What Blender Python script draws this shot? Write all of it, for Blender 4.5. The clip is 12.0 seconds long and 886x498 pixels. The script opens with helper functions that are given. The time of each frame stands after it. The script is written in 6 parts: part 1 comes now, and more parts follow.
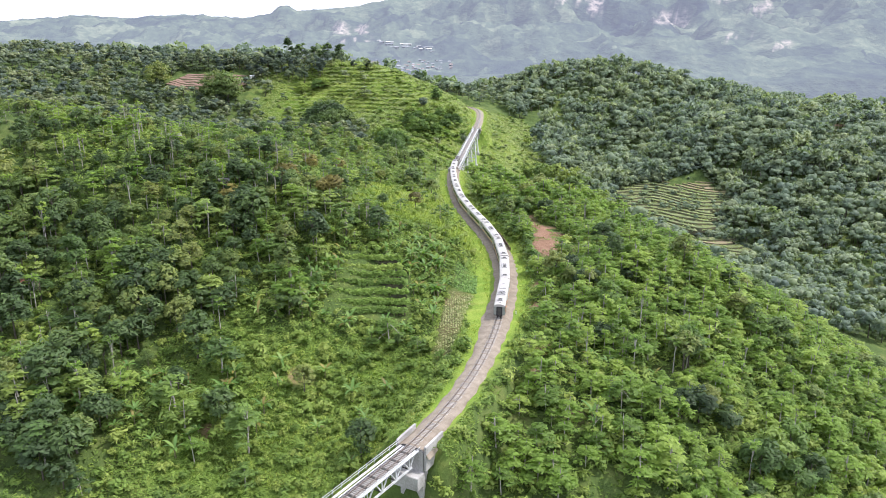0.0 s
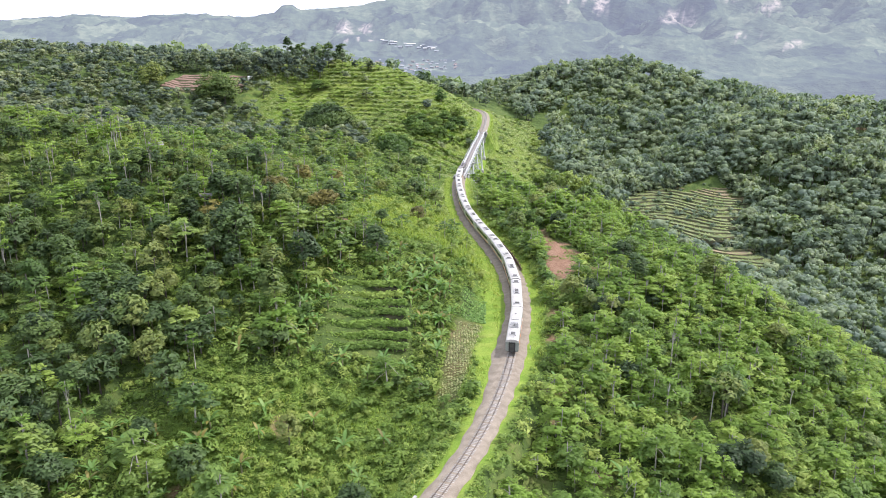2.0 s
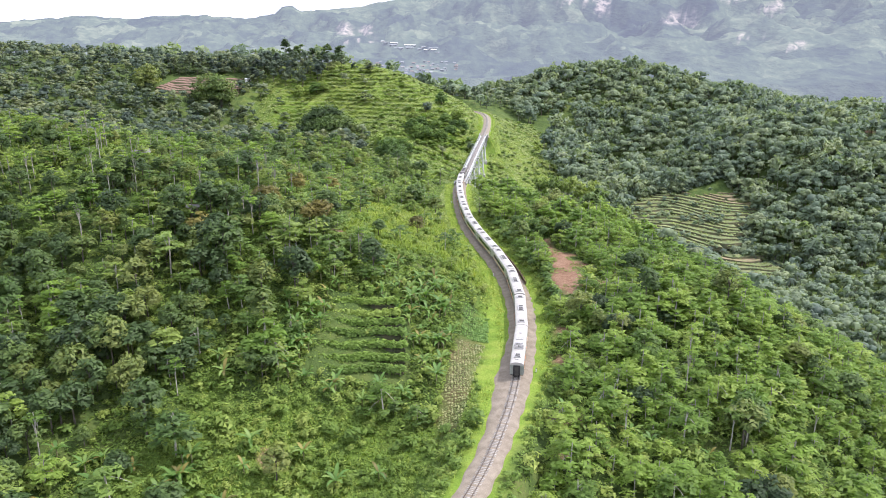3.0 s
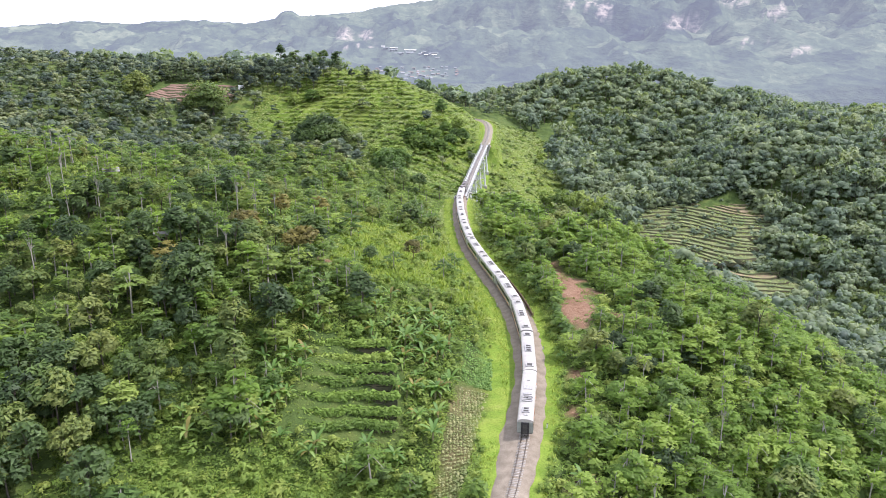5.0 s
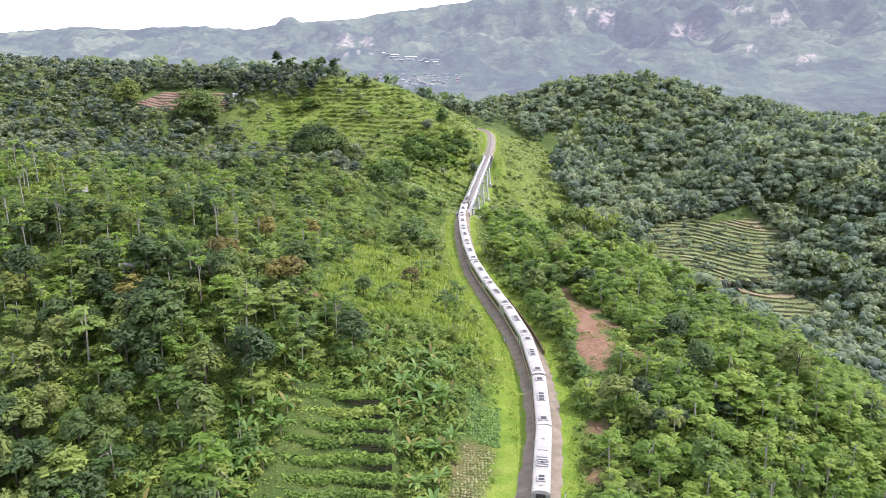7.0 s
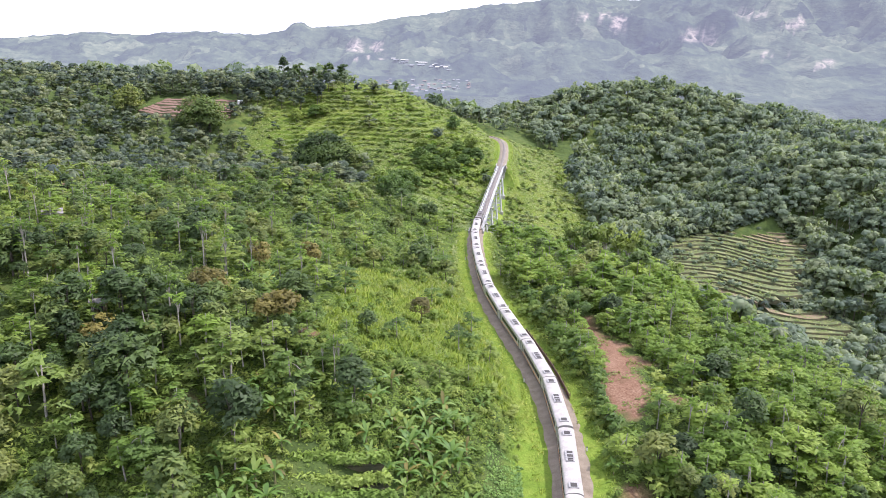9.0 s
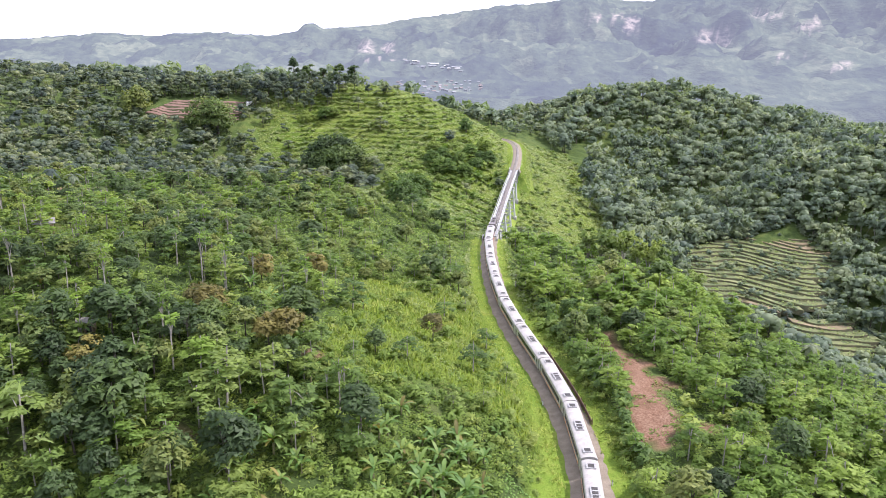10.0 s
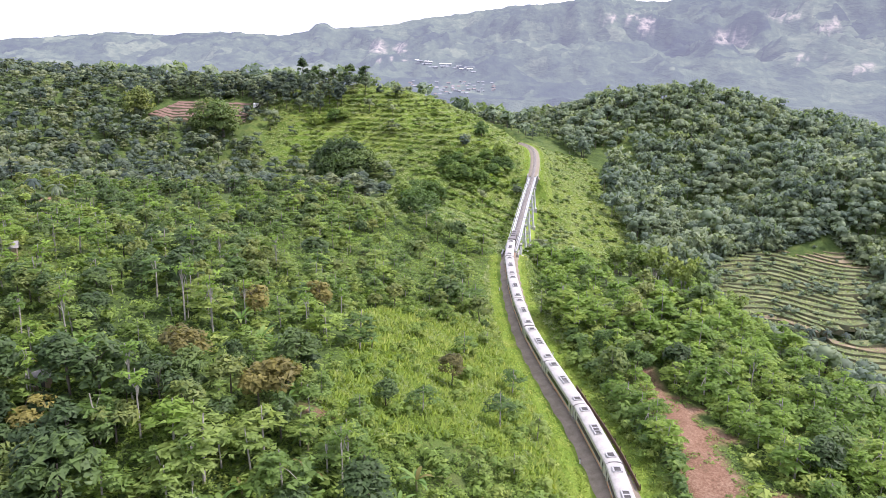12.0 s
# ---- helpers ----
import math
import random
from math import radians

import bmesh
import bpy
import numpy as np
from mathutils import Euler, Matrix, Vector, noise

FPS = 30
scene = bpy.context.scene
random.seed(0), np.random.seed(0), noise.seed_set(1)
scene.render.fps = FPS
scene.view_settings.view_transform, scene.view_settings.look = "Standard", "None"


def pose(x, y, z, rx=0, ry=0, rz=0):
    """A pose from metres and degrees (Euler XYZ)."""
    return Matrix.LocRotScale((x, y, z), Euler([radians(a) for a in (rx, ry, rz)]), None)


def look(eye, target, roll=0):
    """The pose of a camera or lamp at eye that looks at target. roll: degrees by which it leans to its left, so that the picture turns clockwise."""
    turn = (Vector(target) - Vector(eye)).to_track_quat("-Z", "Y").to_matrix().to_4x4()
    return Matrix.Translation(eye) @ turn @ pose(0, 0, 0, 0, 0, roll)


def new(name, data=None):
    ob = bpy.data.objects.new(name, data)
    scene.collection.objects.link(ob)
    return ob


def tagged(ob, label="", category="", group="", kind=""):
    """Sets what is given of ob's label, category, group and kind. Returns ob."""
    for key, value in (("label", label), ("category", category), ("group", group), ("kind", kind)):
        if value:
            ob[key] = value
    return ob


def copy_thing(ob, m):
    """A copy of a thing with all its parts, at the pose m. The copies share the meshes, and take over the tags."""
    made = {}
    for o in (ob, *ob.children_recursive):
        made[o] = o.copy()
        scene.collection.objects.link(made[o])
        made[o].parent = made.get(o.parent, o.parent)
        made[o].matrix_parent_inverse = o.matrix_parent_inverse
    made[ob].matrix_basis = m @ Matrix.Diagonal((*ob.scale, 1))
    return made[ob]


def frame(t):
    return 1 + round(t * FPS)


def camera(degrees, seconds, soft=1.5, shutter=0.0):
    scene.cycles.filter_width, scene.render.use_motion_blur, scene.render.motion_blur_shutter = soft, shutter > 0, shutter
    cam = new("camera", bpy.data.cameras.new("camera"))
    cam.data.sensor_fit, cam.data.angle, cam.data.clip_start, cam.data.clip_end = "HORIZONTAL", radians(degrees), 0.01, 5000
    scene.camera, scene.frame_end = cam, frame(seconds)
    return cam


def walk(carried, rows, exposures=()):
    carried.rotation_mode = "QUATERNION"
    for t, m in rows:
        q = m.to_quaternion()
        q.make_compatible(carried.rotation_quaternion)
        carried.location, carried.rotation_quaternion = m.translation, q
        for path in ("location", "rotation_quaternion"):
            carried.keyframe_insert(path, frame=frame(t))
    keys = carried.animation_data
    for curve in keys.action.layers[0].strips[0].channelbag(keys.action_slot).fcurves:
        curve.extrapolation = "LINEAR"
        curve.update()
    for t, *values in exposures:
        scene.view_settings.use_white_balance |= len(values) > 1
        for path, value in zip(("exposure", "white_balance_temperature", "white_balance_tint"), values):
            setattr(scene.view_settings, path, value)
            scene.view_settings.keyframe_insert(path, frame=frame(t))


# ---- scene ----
cam = camera(60.9, 12.0, soft=0.8)
METRES, EYE, TILT, LEAN, TURN = 130.0, 72.0, -16.5, 0.0, 0.0
ROWS = [
    (0.0, 0.0, 0.0, 0.0, 0.0, 0.0, 0.0),
    (0.5, -0.0007, 0.0427, 0.0114, 0.07, -0.05, -0.03),
    (1.0, -0.0015, 0.0851, 0.0242, 0.17, -0.09, -0.07),
    (1.5, -0.0026, 0.1274, 0.0371, 0.2, -0.08, -0.07),
    (2.0, -0.003, 0.1696, 0.0497, 0.29, -0.05, -0.1),
    (2.5, -0.0025, 0.2115, 0.0623, 0.3, -0.01, -0.1),
    (3.0, -0.0018, 0.253, 0.0749, 0.36, 0.04, -0.08),
    (5.0, 0.0027, 0.4123, 0.1248, 0.44, 0.37, -0.02),
    (5.5, 0.0027, 0.4508, 0.1361, 0.44, 0.48, -0.03),
    (6.0, 0.0021, 0.4884, 0.1471, 0.4, 0.59, -0.06),
    (6.5, 0.0005, 0.5261, 0.1579, 0.37, 0.74, -0.08),
    (7.0, -0.001, 0.5621, 0.1699, 0.47, 0.84, -0.17),
    (9.0, -0.0093, 0.7097, 0.214, 1.17, 1.21, -0.44),
    (9.5, -0.0125, 0.749, 0.225, 1.59, 1.26, -0.58),
    (10.0, -0.0164, 0.7887, 0.2361, 1.96, 1.28, -0.71),
    (10.5, -0.0217, 0.8299, 0.2474, 2.16, 1.29, -0.81),
    (11.0, -0.0268, 0.8716, 0.2588, 1.84, 1.29, -0.76),
    (11.5, -0.0328, 0.9143, 0.2707, 2.4, 1.29, -0.97),
    (12.0, -0.0393, 0.9565, 0.2836, 2.74, 1.29, -1.11),
]
walk(cam, [(t, pose(0, 0, EYE, TILT, LEAN, TURN) @ pose(METRES * x, METRES * y, METRES * z, 90 + pitch, roll, yaw)) for t, x, y, z, yaw, pitch, roll in ROWS], exposures=[(0.0, 0.62, 6080.0, 15.5), (12.0, 0.57, 6080.0, 24.0)])

# ---------------------------------------------------------------- light
SUN_DIR = Vector((0.68, 0.06, 1.04)).normalized()
sun_data = bpy.data.lights.new("sun", "SUN")
sun_data.energy, sun_data.angle, sun_data.color = 3.2, radians(2.0), (1.0, 0.95, 0.86)
sun = new("sun", sun_data)
sun.matrix_world = look((0, 0, 400), Vector((0, 0, 400)) - SUN_DIR)

world = bpy.data.worlds.new("hazy_daylight")
scene.world = world
world.use_nodes = True
wt = world.node_tree
wt.nodes.clear()
sky = wt.nodes.new("ShaderNodeTexSky")
sky.sky_type, sky.sun_disc = "NISHITA", False
sky.sun_elevation = math.asin(SUN_DIR.z)
sky.sun_rotation = math.atan2(SUN_DIR.x, SUN_DIR.y)
sky.dust_density, sky.air_density = 3.0, 1.0
veil = wt.nodes.new("ShaderNodeMix")
veil.data_type = "RGBA"
veil.inputs["Factor"].default_value = 0.72
veil.inputs["B"].default_value = (9.3, 9.8, 10.6, 1)
back = wt.nodes.new("ShaderNodeBackground")
back.inputs["Strength"].default_value = 0.14
wout = wt.nodes.new("ShaderNodeOutputWorld")
wt.links.new(sky.outputs[0], veil.inputs["A"])
wt.links.new(veil.outputs["Result"], back.inputs["Color"])
wt.links.new(back.outputs[0], wout.inputs[0])


# ---------------------------------------------------------------- materials
def shader(name):
    m = bpy.data.materials.new(name)
    m.use_nodes = True
    nt = m.node_tree
    bsdf = nt.nodes["Principled BSDF"]
    return m, nt, bsdf


def add(nt, kind, **inputs):
    n = nt.nodes.new(kind)
    for k, v in inputs.items():
        n.inputs[k.replace("_", " ")].default_value = v
    return n


def ramp(nt, stops):
    n = nt.nodes.new("ShaderNodeValToRGB")
    els = n.color_ramp.elements
    while len(els) < len(stops):
        els.new(0.5)
    for e, (p, c) in zip(els, stops):
        e.position, e.color = p, (*c, 1)
    return n


def math_node(nt, op, a, b=None):
    n = nt.nodes.new("ShaderNodeMath")
    n.operation = op
    for i, v in enumerate((a, b)):
        if v is None:
            continue
        if isinstance(v, (int, float)):
            n.inputs[i].default_value = v
        else:
            nt.links.new(v, n.inputs[i])
    return n.outputs[0]


def mix_rgb(nt, fac, a, b, mode="MIX"):
    n = nt.nodes.new("ShaderNodeMix")
    n.data_type, n.blend_type = "RGBA", mode
    for key, v in (("Factor", fac), ("A", a), ("B", b)):
        if isinstance(v, (int, float)):
            n.inputs[key].default_value = v
        elif isinstance(v, tuple):
            n.inputs[key].default_value = (*v, 1)
        else:
            nt.links.new(v, n.inputs[key])
    return n.outputs["Result"]


def noise_tex(nt, scale, detail=4.0, rough=0.55):
    tc = nt.nodes.new("ShaderNodeNewGeometry")
    n = nt.nodes.new("ShaderNodeTexNoise")
    n.inputs["Scale"].default_value, n.inputs["Detail"].default_value, n.inputs["Roughness"].default_value = scale, detail, rough
    nt.links.new(tc.outputs["Position"], n.inputs["Vector"])
    return n.outputs["Fac"]


def bumped(nt, bsdf, height, strength, distance):
    b = nt.nodes.new("ShaderNodeBump")
    b.inputs["Strength"].default_value, b.inputs["Distance"].default_value = strength, distance
    nt.links.new(height, b.inputs["Height"])
    nt.links.new(b.outputs[0], bsdf.inputs["Normal"])


def leafy(name, stops, see_through=0.32, gloss=0.55):
    """Foliage: the tint runs from plant to plant, each leaf differs a little, light comes through."""
    m, nt, bsdf = shader(name)
    att = nt.nodes.new("ShaderNodeAttribute")
    att.attribute_name = "tint"
    info = nt.nodes.new("ShaderNodeObjectInfo")
    geo = nt.nodes.new("ShaderNodeNewGeometry")
    total = math_node(nt, "PINGPONG", math_node(nt, "ADD", att.outputs["Fac"], info.outputs["Random"]), 1.0)
    patch = noise_tex(nt, 0.035, 2.0)
    key = math_node(nt, "ADD", math_node(nt, "MULTIPLY", total, 0.8), math_node(nt, "MULTIPLY", math_node(nt, "SUBTRACT", patch, 0.3), 0.5))
    key = math_node(nt, "ADD", key, math_node(nt, "MULTIPLY", math_node(nt, "SUBTRACT", geo.outputs["Random Per Island"], 0.5), 0.16))
    r = ramp(nt, stops)
    nt.links.new(key, r.inputs[0])
    gain = math_node(nt, "ADD", math_node(nt, "MULTIPLY", geo.outputs["Random Per Island"], 0.36), 0.82)
    scaled = nt.nodes.new("ShaderNodeVectorMath")
    scaled.operation = "SCALE"
    nt.links.new(r.outputs[0], scaled.inputs[0])
    nt.links.new(gain, scaled.inputs["Scale"])
    col = mix_rgb(nt, 1.0, scaled.outputs[0], (1.07, 1.0, 1.06), "MULTIPLY")
    nt.links.new(col, bsdf.inputs["Base Color"])
    bsdf.inputs["Roughness"].default_value = gloss
    bsdf.inputs["Specular IOR Level"].default_value = 0.3
    tr = nt.nodes.new("ShaderNodeBsdfTranslucent")
    nt.links.new(mix_rgb(nt, 1.0, col, (1.15, 1.25, 0.55), "MULTIPLY"), tr.inputs["Color"])
    ms = nt.nodes.new("ShaderNodeMixShader")
    ms.inputs[0].default_value = see_through
    nt.links.new(bsdf.outputs[0], ms.inputs[1])
    nt.links.new(tr.outputs[0], ms.inputs[2])
    nt.links.new(ms.outputs[0], nt.nodes["Material Output"].inputs["Surface"])
    return m


def surface(name, a, b, scale=1.5, rough=0.8, metal=0.0, bump=0.0, fine=None, spread=(0.35, 0.68)):
    """A plain material that runs between two colours at two scales."""
    m, nt, bsdf = shader(name)
    n1, n2 = noise_tex(nt, scale, 4.0), noise_tex(nt, fine or scale * 9, 5.0)
    r = ramp(nt, [(spread[0], a), (spread[1], b)])
    nt.links.new(math_node(nt, "ADD", math_node(nt, "MULTIPLY", n1, 0.6), math_node(nt, "MULTIPLY", n2, 0.4)), r.inputs[0])
    nt.links.new(r.outputs[0], bsdf.inputs["Base Color"])
    bsdf.inputs["Roughness"].default_value, bsdf.inputs["Metallic"].default_value = rough, metal
    if bump:
        bumped(nt, bsdf, n2, 0.6, bump)
    return m


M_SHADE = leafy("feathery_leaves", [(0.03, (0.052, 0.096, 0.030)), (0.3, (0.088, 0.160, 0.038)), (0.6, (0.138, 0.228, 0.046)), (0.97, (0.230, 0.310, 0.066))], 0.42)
M_LIGHT = leafy("light_feathery_leaves", [(0.03, (0.108, 0.188, 0.036)), (0.3, (0.152, 0.260, 0.044)), (0.6, (0.200, 0.318, 0.052)), (0.97, (0.275, 0.375, 0.076))], 0.5)
M_BROAD = leafy("dark_broad_leaves", [(0.03, (0.032, 0.060, 0.022)), (0.4, (0.066, 0.116, 0.034)), (0.7, (0.108, 0.172, 0.042)), (0.97, (0.195, 0.230, 0.056))], 0.34)
# forest across the valley: distance haze is put into these bluish greens
M_FAR = leafy("hazed_valley_forest_leaves", [(0.03, (0.092, 0.134, 0.112)), (0.35, (0.130, 0.188, 0.132)), (0.7, (0.172, 0.238, 0.142)), (0.97, (0.245, 0.305, 0.158))], 0.42)
M_BAMBOO = leafy("bamboo_leaves", [(0.05, (0.120, 0.190, 0.048)), (0.5, (0.165, 0.248, 0.056)), (0.95, (0.235, 0.300, 0.070))], 0.42)
M_SHRUB = leafy("scrub_leaves", [(0.05, (0.074, 0.130, 0.028)), (0.4, (0.118, 0.198, 0.036)), (0.7, (0.160, 0.250, 0.044)), (0.95, (0.240, 0.305, 0.066))], 0.35, 0.65)
# pale herbs and grass, lightened and blued to stand for haze on far slopes
M_FARGRASS = leafy("pale_hazed_herbs", [(0.05, (0.150, 0.222, 0.092)), (0.4, (0.190, 0.268, 0.104)), (0.7, (0.230, 0.305, 0.116)), (0.95, (0.290, 0.340, 0.150))], 0.42, 0.75)
# far hillside leaves, their greens given a bluish cast as haze
M_HILL = leafy("hazed_hillside_leaves", [(0.03, (0.046, 0.072, 0.060)), (0.35, (0.080, 0.120, 0.082)), (0.7, (0.135, 0.185, 0.104)), (0.97, (0.240, 0.280, 0.135))], 0.4)
M_RUST = leafy("dry_brown_leaves", [(0.1, (0.095, 0.098, 0.028)), (0.5, (0.160, 0.148, 0.036)), (0.9, (0.230, 0.215, 0.055))], 0.3)
M_BANANA = leafy("banana_leaves", [(0.05, (0.085, 0.170, 0.042)), (0.5, (0.125, 0.235, 0.052)), (0.95, (0.215, 0.315, 0.080))], 0.4, 0.5)
M_CROP = leafy("crop_leaves", [(0.05, (0.120, 0.205, 0.040)), (0.5, (0.175, 0.285, 0.050)), (0.95, (0.265, 0.365, 0.075))], 0.4)
M_CABBAGE = leafy("cabbage_leaves", [(0.05, (0.100, 0.205, 0.048)), (0.95, (0.175, 0.300, 0.070))], 0.3)
M_STRAW = leafy("yellowed_leaves", [(0.05, (0.150, 0.215, 0.070)), (0.5, (0.230, 0.280, 0.105)), (0.95, (0.360, 0.375, 0.190))], 0.3)
M_GRASS = leafy("grass_blades", [(0.05, (0.120, 0.200, 0.030)), (0.5, (0.175, 0.270, 0.036)), (0.8, (0.230, 0.310, 0.050)), (0.97, (0.300, 0.345, 0.085))], 0.38, 0.7)
M_BARK = surface("pale_bark", (0.19, 0.17, 0.14), (0.44, 0.41, 0.35), 2.0, 0.9)
M_DARKBARK = surface("dark_bark", (0.05, 0.04, 0.03), (0.13, 0.11, 0.085), 2.0, 0.9)
M_STEM = surface("banana_stem", (0.10, 0.12, 0.04), (0.24, 0.20, 0.10), 3.0, 0.7)
M_BALLAST = surface("grey_ballast", (0.150, 0.120, 0.088), (0.285, 0.238, 0.184), 0.5, 0.95, 0, 0.06, 8.0)
M_RAIL = surface("rail_steel", (0.10, 0.075, 0.06), (0.24, 0.20, 0.17), 3.0, 0.45, 0.6)
M_SLEEPER = surface("concrete_sleepers", (0.20, 0.18, 0.16), (0.38, 0.35, 0.32), 2.0, 0.9)
M_CONCRETE = surface("weathered_concrete", (0.22, 0.21, 0.195), (0.46, 0.44, 0.42), 0.35, 0.85, 0, 0.02)
M_WHITESTEEL = surface("white_painted_steel", (0.36, 0.36, 0.36), (0.62, 0.62, 0.61), 0.6, 0.5)
M_RUSTWALL = surface("rusty_guard_rails", (0.055, 0.035, 0.026), (0.17, 0.10, 0.065), 1.2, 0.75)
M_ROOF = surface("white_train_roof", (0.29, 0.27, 0.245), (0.45, 0.42, 0.39), 0.5, 0.55, 0, 0, 2.6)
M_STEELBODY = surface("brushed_steel_body", (0.46, 0.45, 0.43), (0.66, 0.65, 0.62), 0.7, 0.38, 0.45)
M_GREYBODY = surface("grey_green_panels", (0.17, 0.18, 0.16), (0.28, 0.29, 0.26), 1.0, 0.5)
M_ORANGE = surface("orange_livery", (0.62, 0.17, 0.045), (0.76, 0.25, 0.07), 1.0, 0.45)
M_WHITE = surface("white_livery", (0.72, 0.72, 0.71), (0.84, 0.84, 0.83), 1.0, 0.45)
M_DARK = surface("dark_underframe", (0.025, 0.023, 0.022), (0.07, 0.062, 0.055), 1.5, 0.7)
M_GRILLE = surface("grey_roof_units", (0.22, 0.215, 0.21), (0.42, 0.41, 0.40), 3.0, 0.6)
M_RUBBER = surface("black_rubber", (0.012, 0.012, 0.012), (0.035, 0.033, 0.032), 3.0, 0.8)
M_LOCO = surface("dark_locomotive_paint", (0.10, 0.085, 0.08), (0.20, 0.175, 0.16), 1.0, 0.5)
M_TIN = surface("grey_tin_roof", (0.17, 0.16, 0.15), (0.34, 0.32, 0.30), 1.0, 0.7, 0.0)
M_TILE = surface("red_clay_tiles", (0.22, 0.09, 0.055), (0.40, 0.19, 0.12), 1.0, 0.85)
# far village roofs and walls: haze is painted in by greying both colours
M_FARROOF = surface("hazed_grey_roofs", (0.17, 0.18, 0.20), (0.36, 0.37, 0.39), 0.05, 0.8)
M_FARTILE = surface("hazed_tile_roofs", (0.20, 0.17, 0.17), (0.30, 0.25, 0.24), 0.05, 0.85)
M_BAMBOOWALL = surface("woven_bamboo_wall", (0.20, 0.15, 0.09), (0.36, 0.28, 0.18), 2.0, 0.85)
M_PLASTER = surface("pale_plaster", (0.55, 0.53, 0.50), (0.80, 0.79, 0.76), 0.6, 0.85)
M_SOIL = surface("red_brown_soil", (0.115, 0.064, 0.046), (0.225, 0.140, 0.105), 0.5, 0.95, 0, 0.1, 4.0)
M_RISER = surface("terrace_bank_soil", (0.042, 0.056, 0.024), (0.125, 0.105, 0.055), 0.5, 0.95)
M_PADDY = surface("paddy_stubble", (0.070, 0.105, 0.036), (0.200, 0.205, 0.085), 0.16, 0.9, 0, 0.12, 1.1, (0.4, 0.62))
M_DRYBED = surface("dry_paddy_soil", (0.17, 0.125, 0.075), (0.27, 0.215, 0.125), 0.2, 0.95, 0, 0.05, 2.0)
M_GLASS, _nt, _b = shader("dark_window_glass")
_b.inputs["Base Color"].default_value = (0.012, 0.014, 0.016, 1)
_b.inputs["Roughness"].default_value, _b.inputs["IOR"].default_value = 0.08, 1.5


def ground_material():
    m, nt, bsdf = shader("hillside_ground")

    def mask(name):
        a = nt.nodes.new("ShaderNodeAttribute")
        a.attribute_name = name
        return a.outputs["Fac"]
    big, mid, fine = noise_tex(nt, 0.02, 4.0), noise_tex(nt, 0.22, 5.0), noise_tex(nt, 2.4, 6.0, 0.65)
    key = math_node(nt, "ADD", math_node(nt, "MULTIPLY", big, 0.45), math_node(nt, "MULTIPLY", mid, 0.55))
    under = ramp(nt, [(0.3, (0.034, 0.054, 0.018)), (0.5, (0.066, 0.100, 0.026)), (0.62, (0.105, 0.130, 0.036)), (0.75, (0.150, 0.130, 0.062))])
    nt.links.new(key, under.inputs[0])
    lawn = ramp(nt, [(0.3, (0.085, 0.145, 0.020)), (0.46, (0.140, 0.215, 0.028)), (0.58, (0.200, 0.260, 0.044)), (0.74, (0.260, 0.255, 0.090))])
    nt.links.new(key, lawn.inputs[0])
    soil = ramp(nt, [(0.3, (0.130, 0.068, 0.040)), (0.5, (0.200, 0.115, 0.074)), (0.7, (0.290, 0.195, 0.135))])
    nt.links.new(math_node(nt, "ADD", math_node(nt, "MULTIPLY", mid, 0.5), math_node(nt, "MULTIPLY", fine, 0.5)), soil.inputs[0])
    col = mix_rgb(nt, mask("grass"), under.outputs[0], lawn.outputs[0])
    edge = math_node(nt, "MULTIPLY", mask("soil"), math_node(nt, "ADD", math_node(nt, "MULTIPLY", mid, 1.5), 0.35))
    edge.node.use_clamp = True
    col = mix_rgb(nt, edge, col, soil.outputs[0])
    gain = math_node(nt, "ADD", math_node(nt, "MULTIPLY", fine, 1.0), 0.5)
    grey = nt.nodes.new("ShaderNodeCombineColor")
    for i in range(3):
        nt.links.new(gain, grey.inputs[i])
    col = mix_rgb(nt, 1.0, col, grey.outputs[0], "MULTIPLY")
    nt.links.new(col, bsdf.inputs["Base Color"])
    bsdf.inputs["Roughness"].default_value = 0.95
    bsdf.inputs["Specular IOR Level"].default_value = 0.15
    bumped(nt, bsdf, math_node(nt, "ADD", fine, math_node(nt, "MULTIPLY", mid, 3.0)), 0.7, 0.35)
    return m


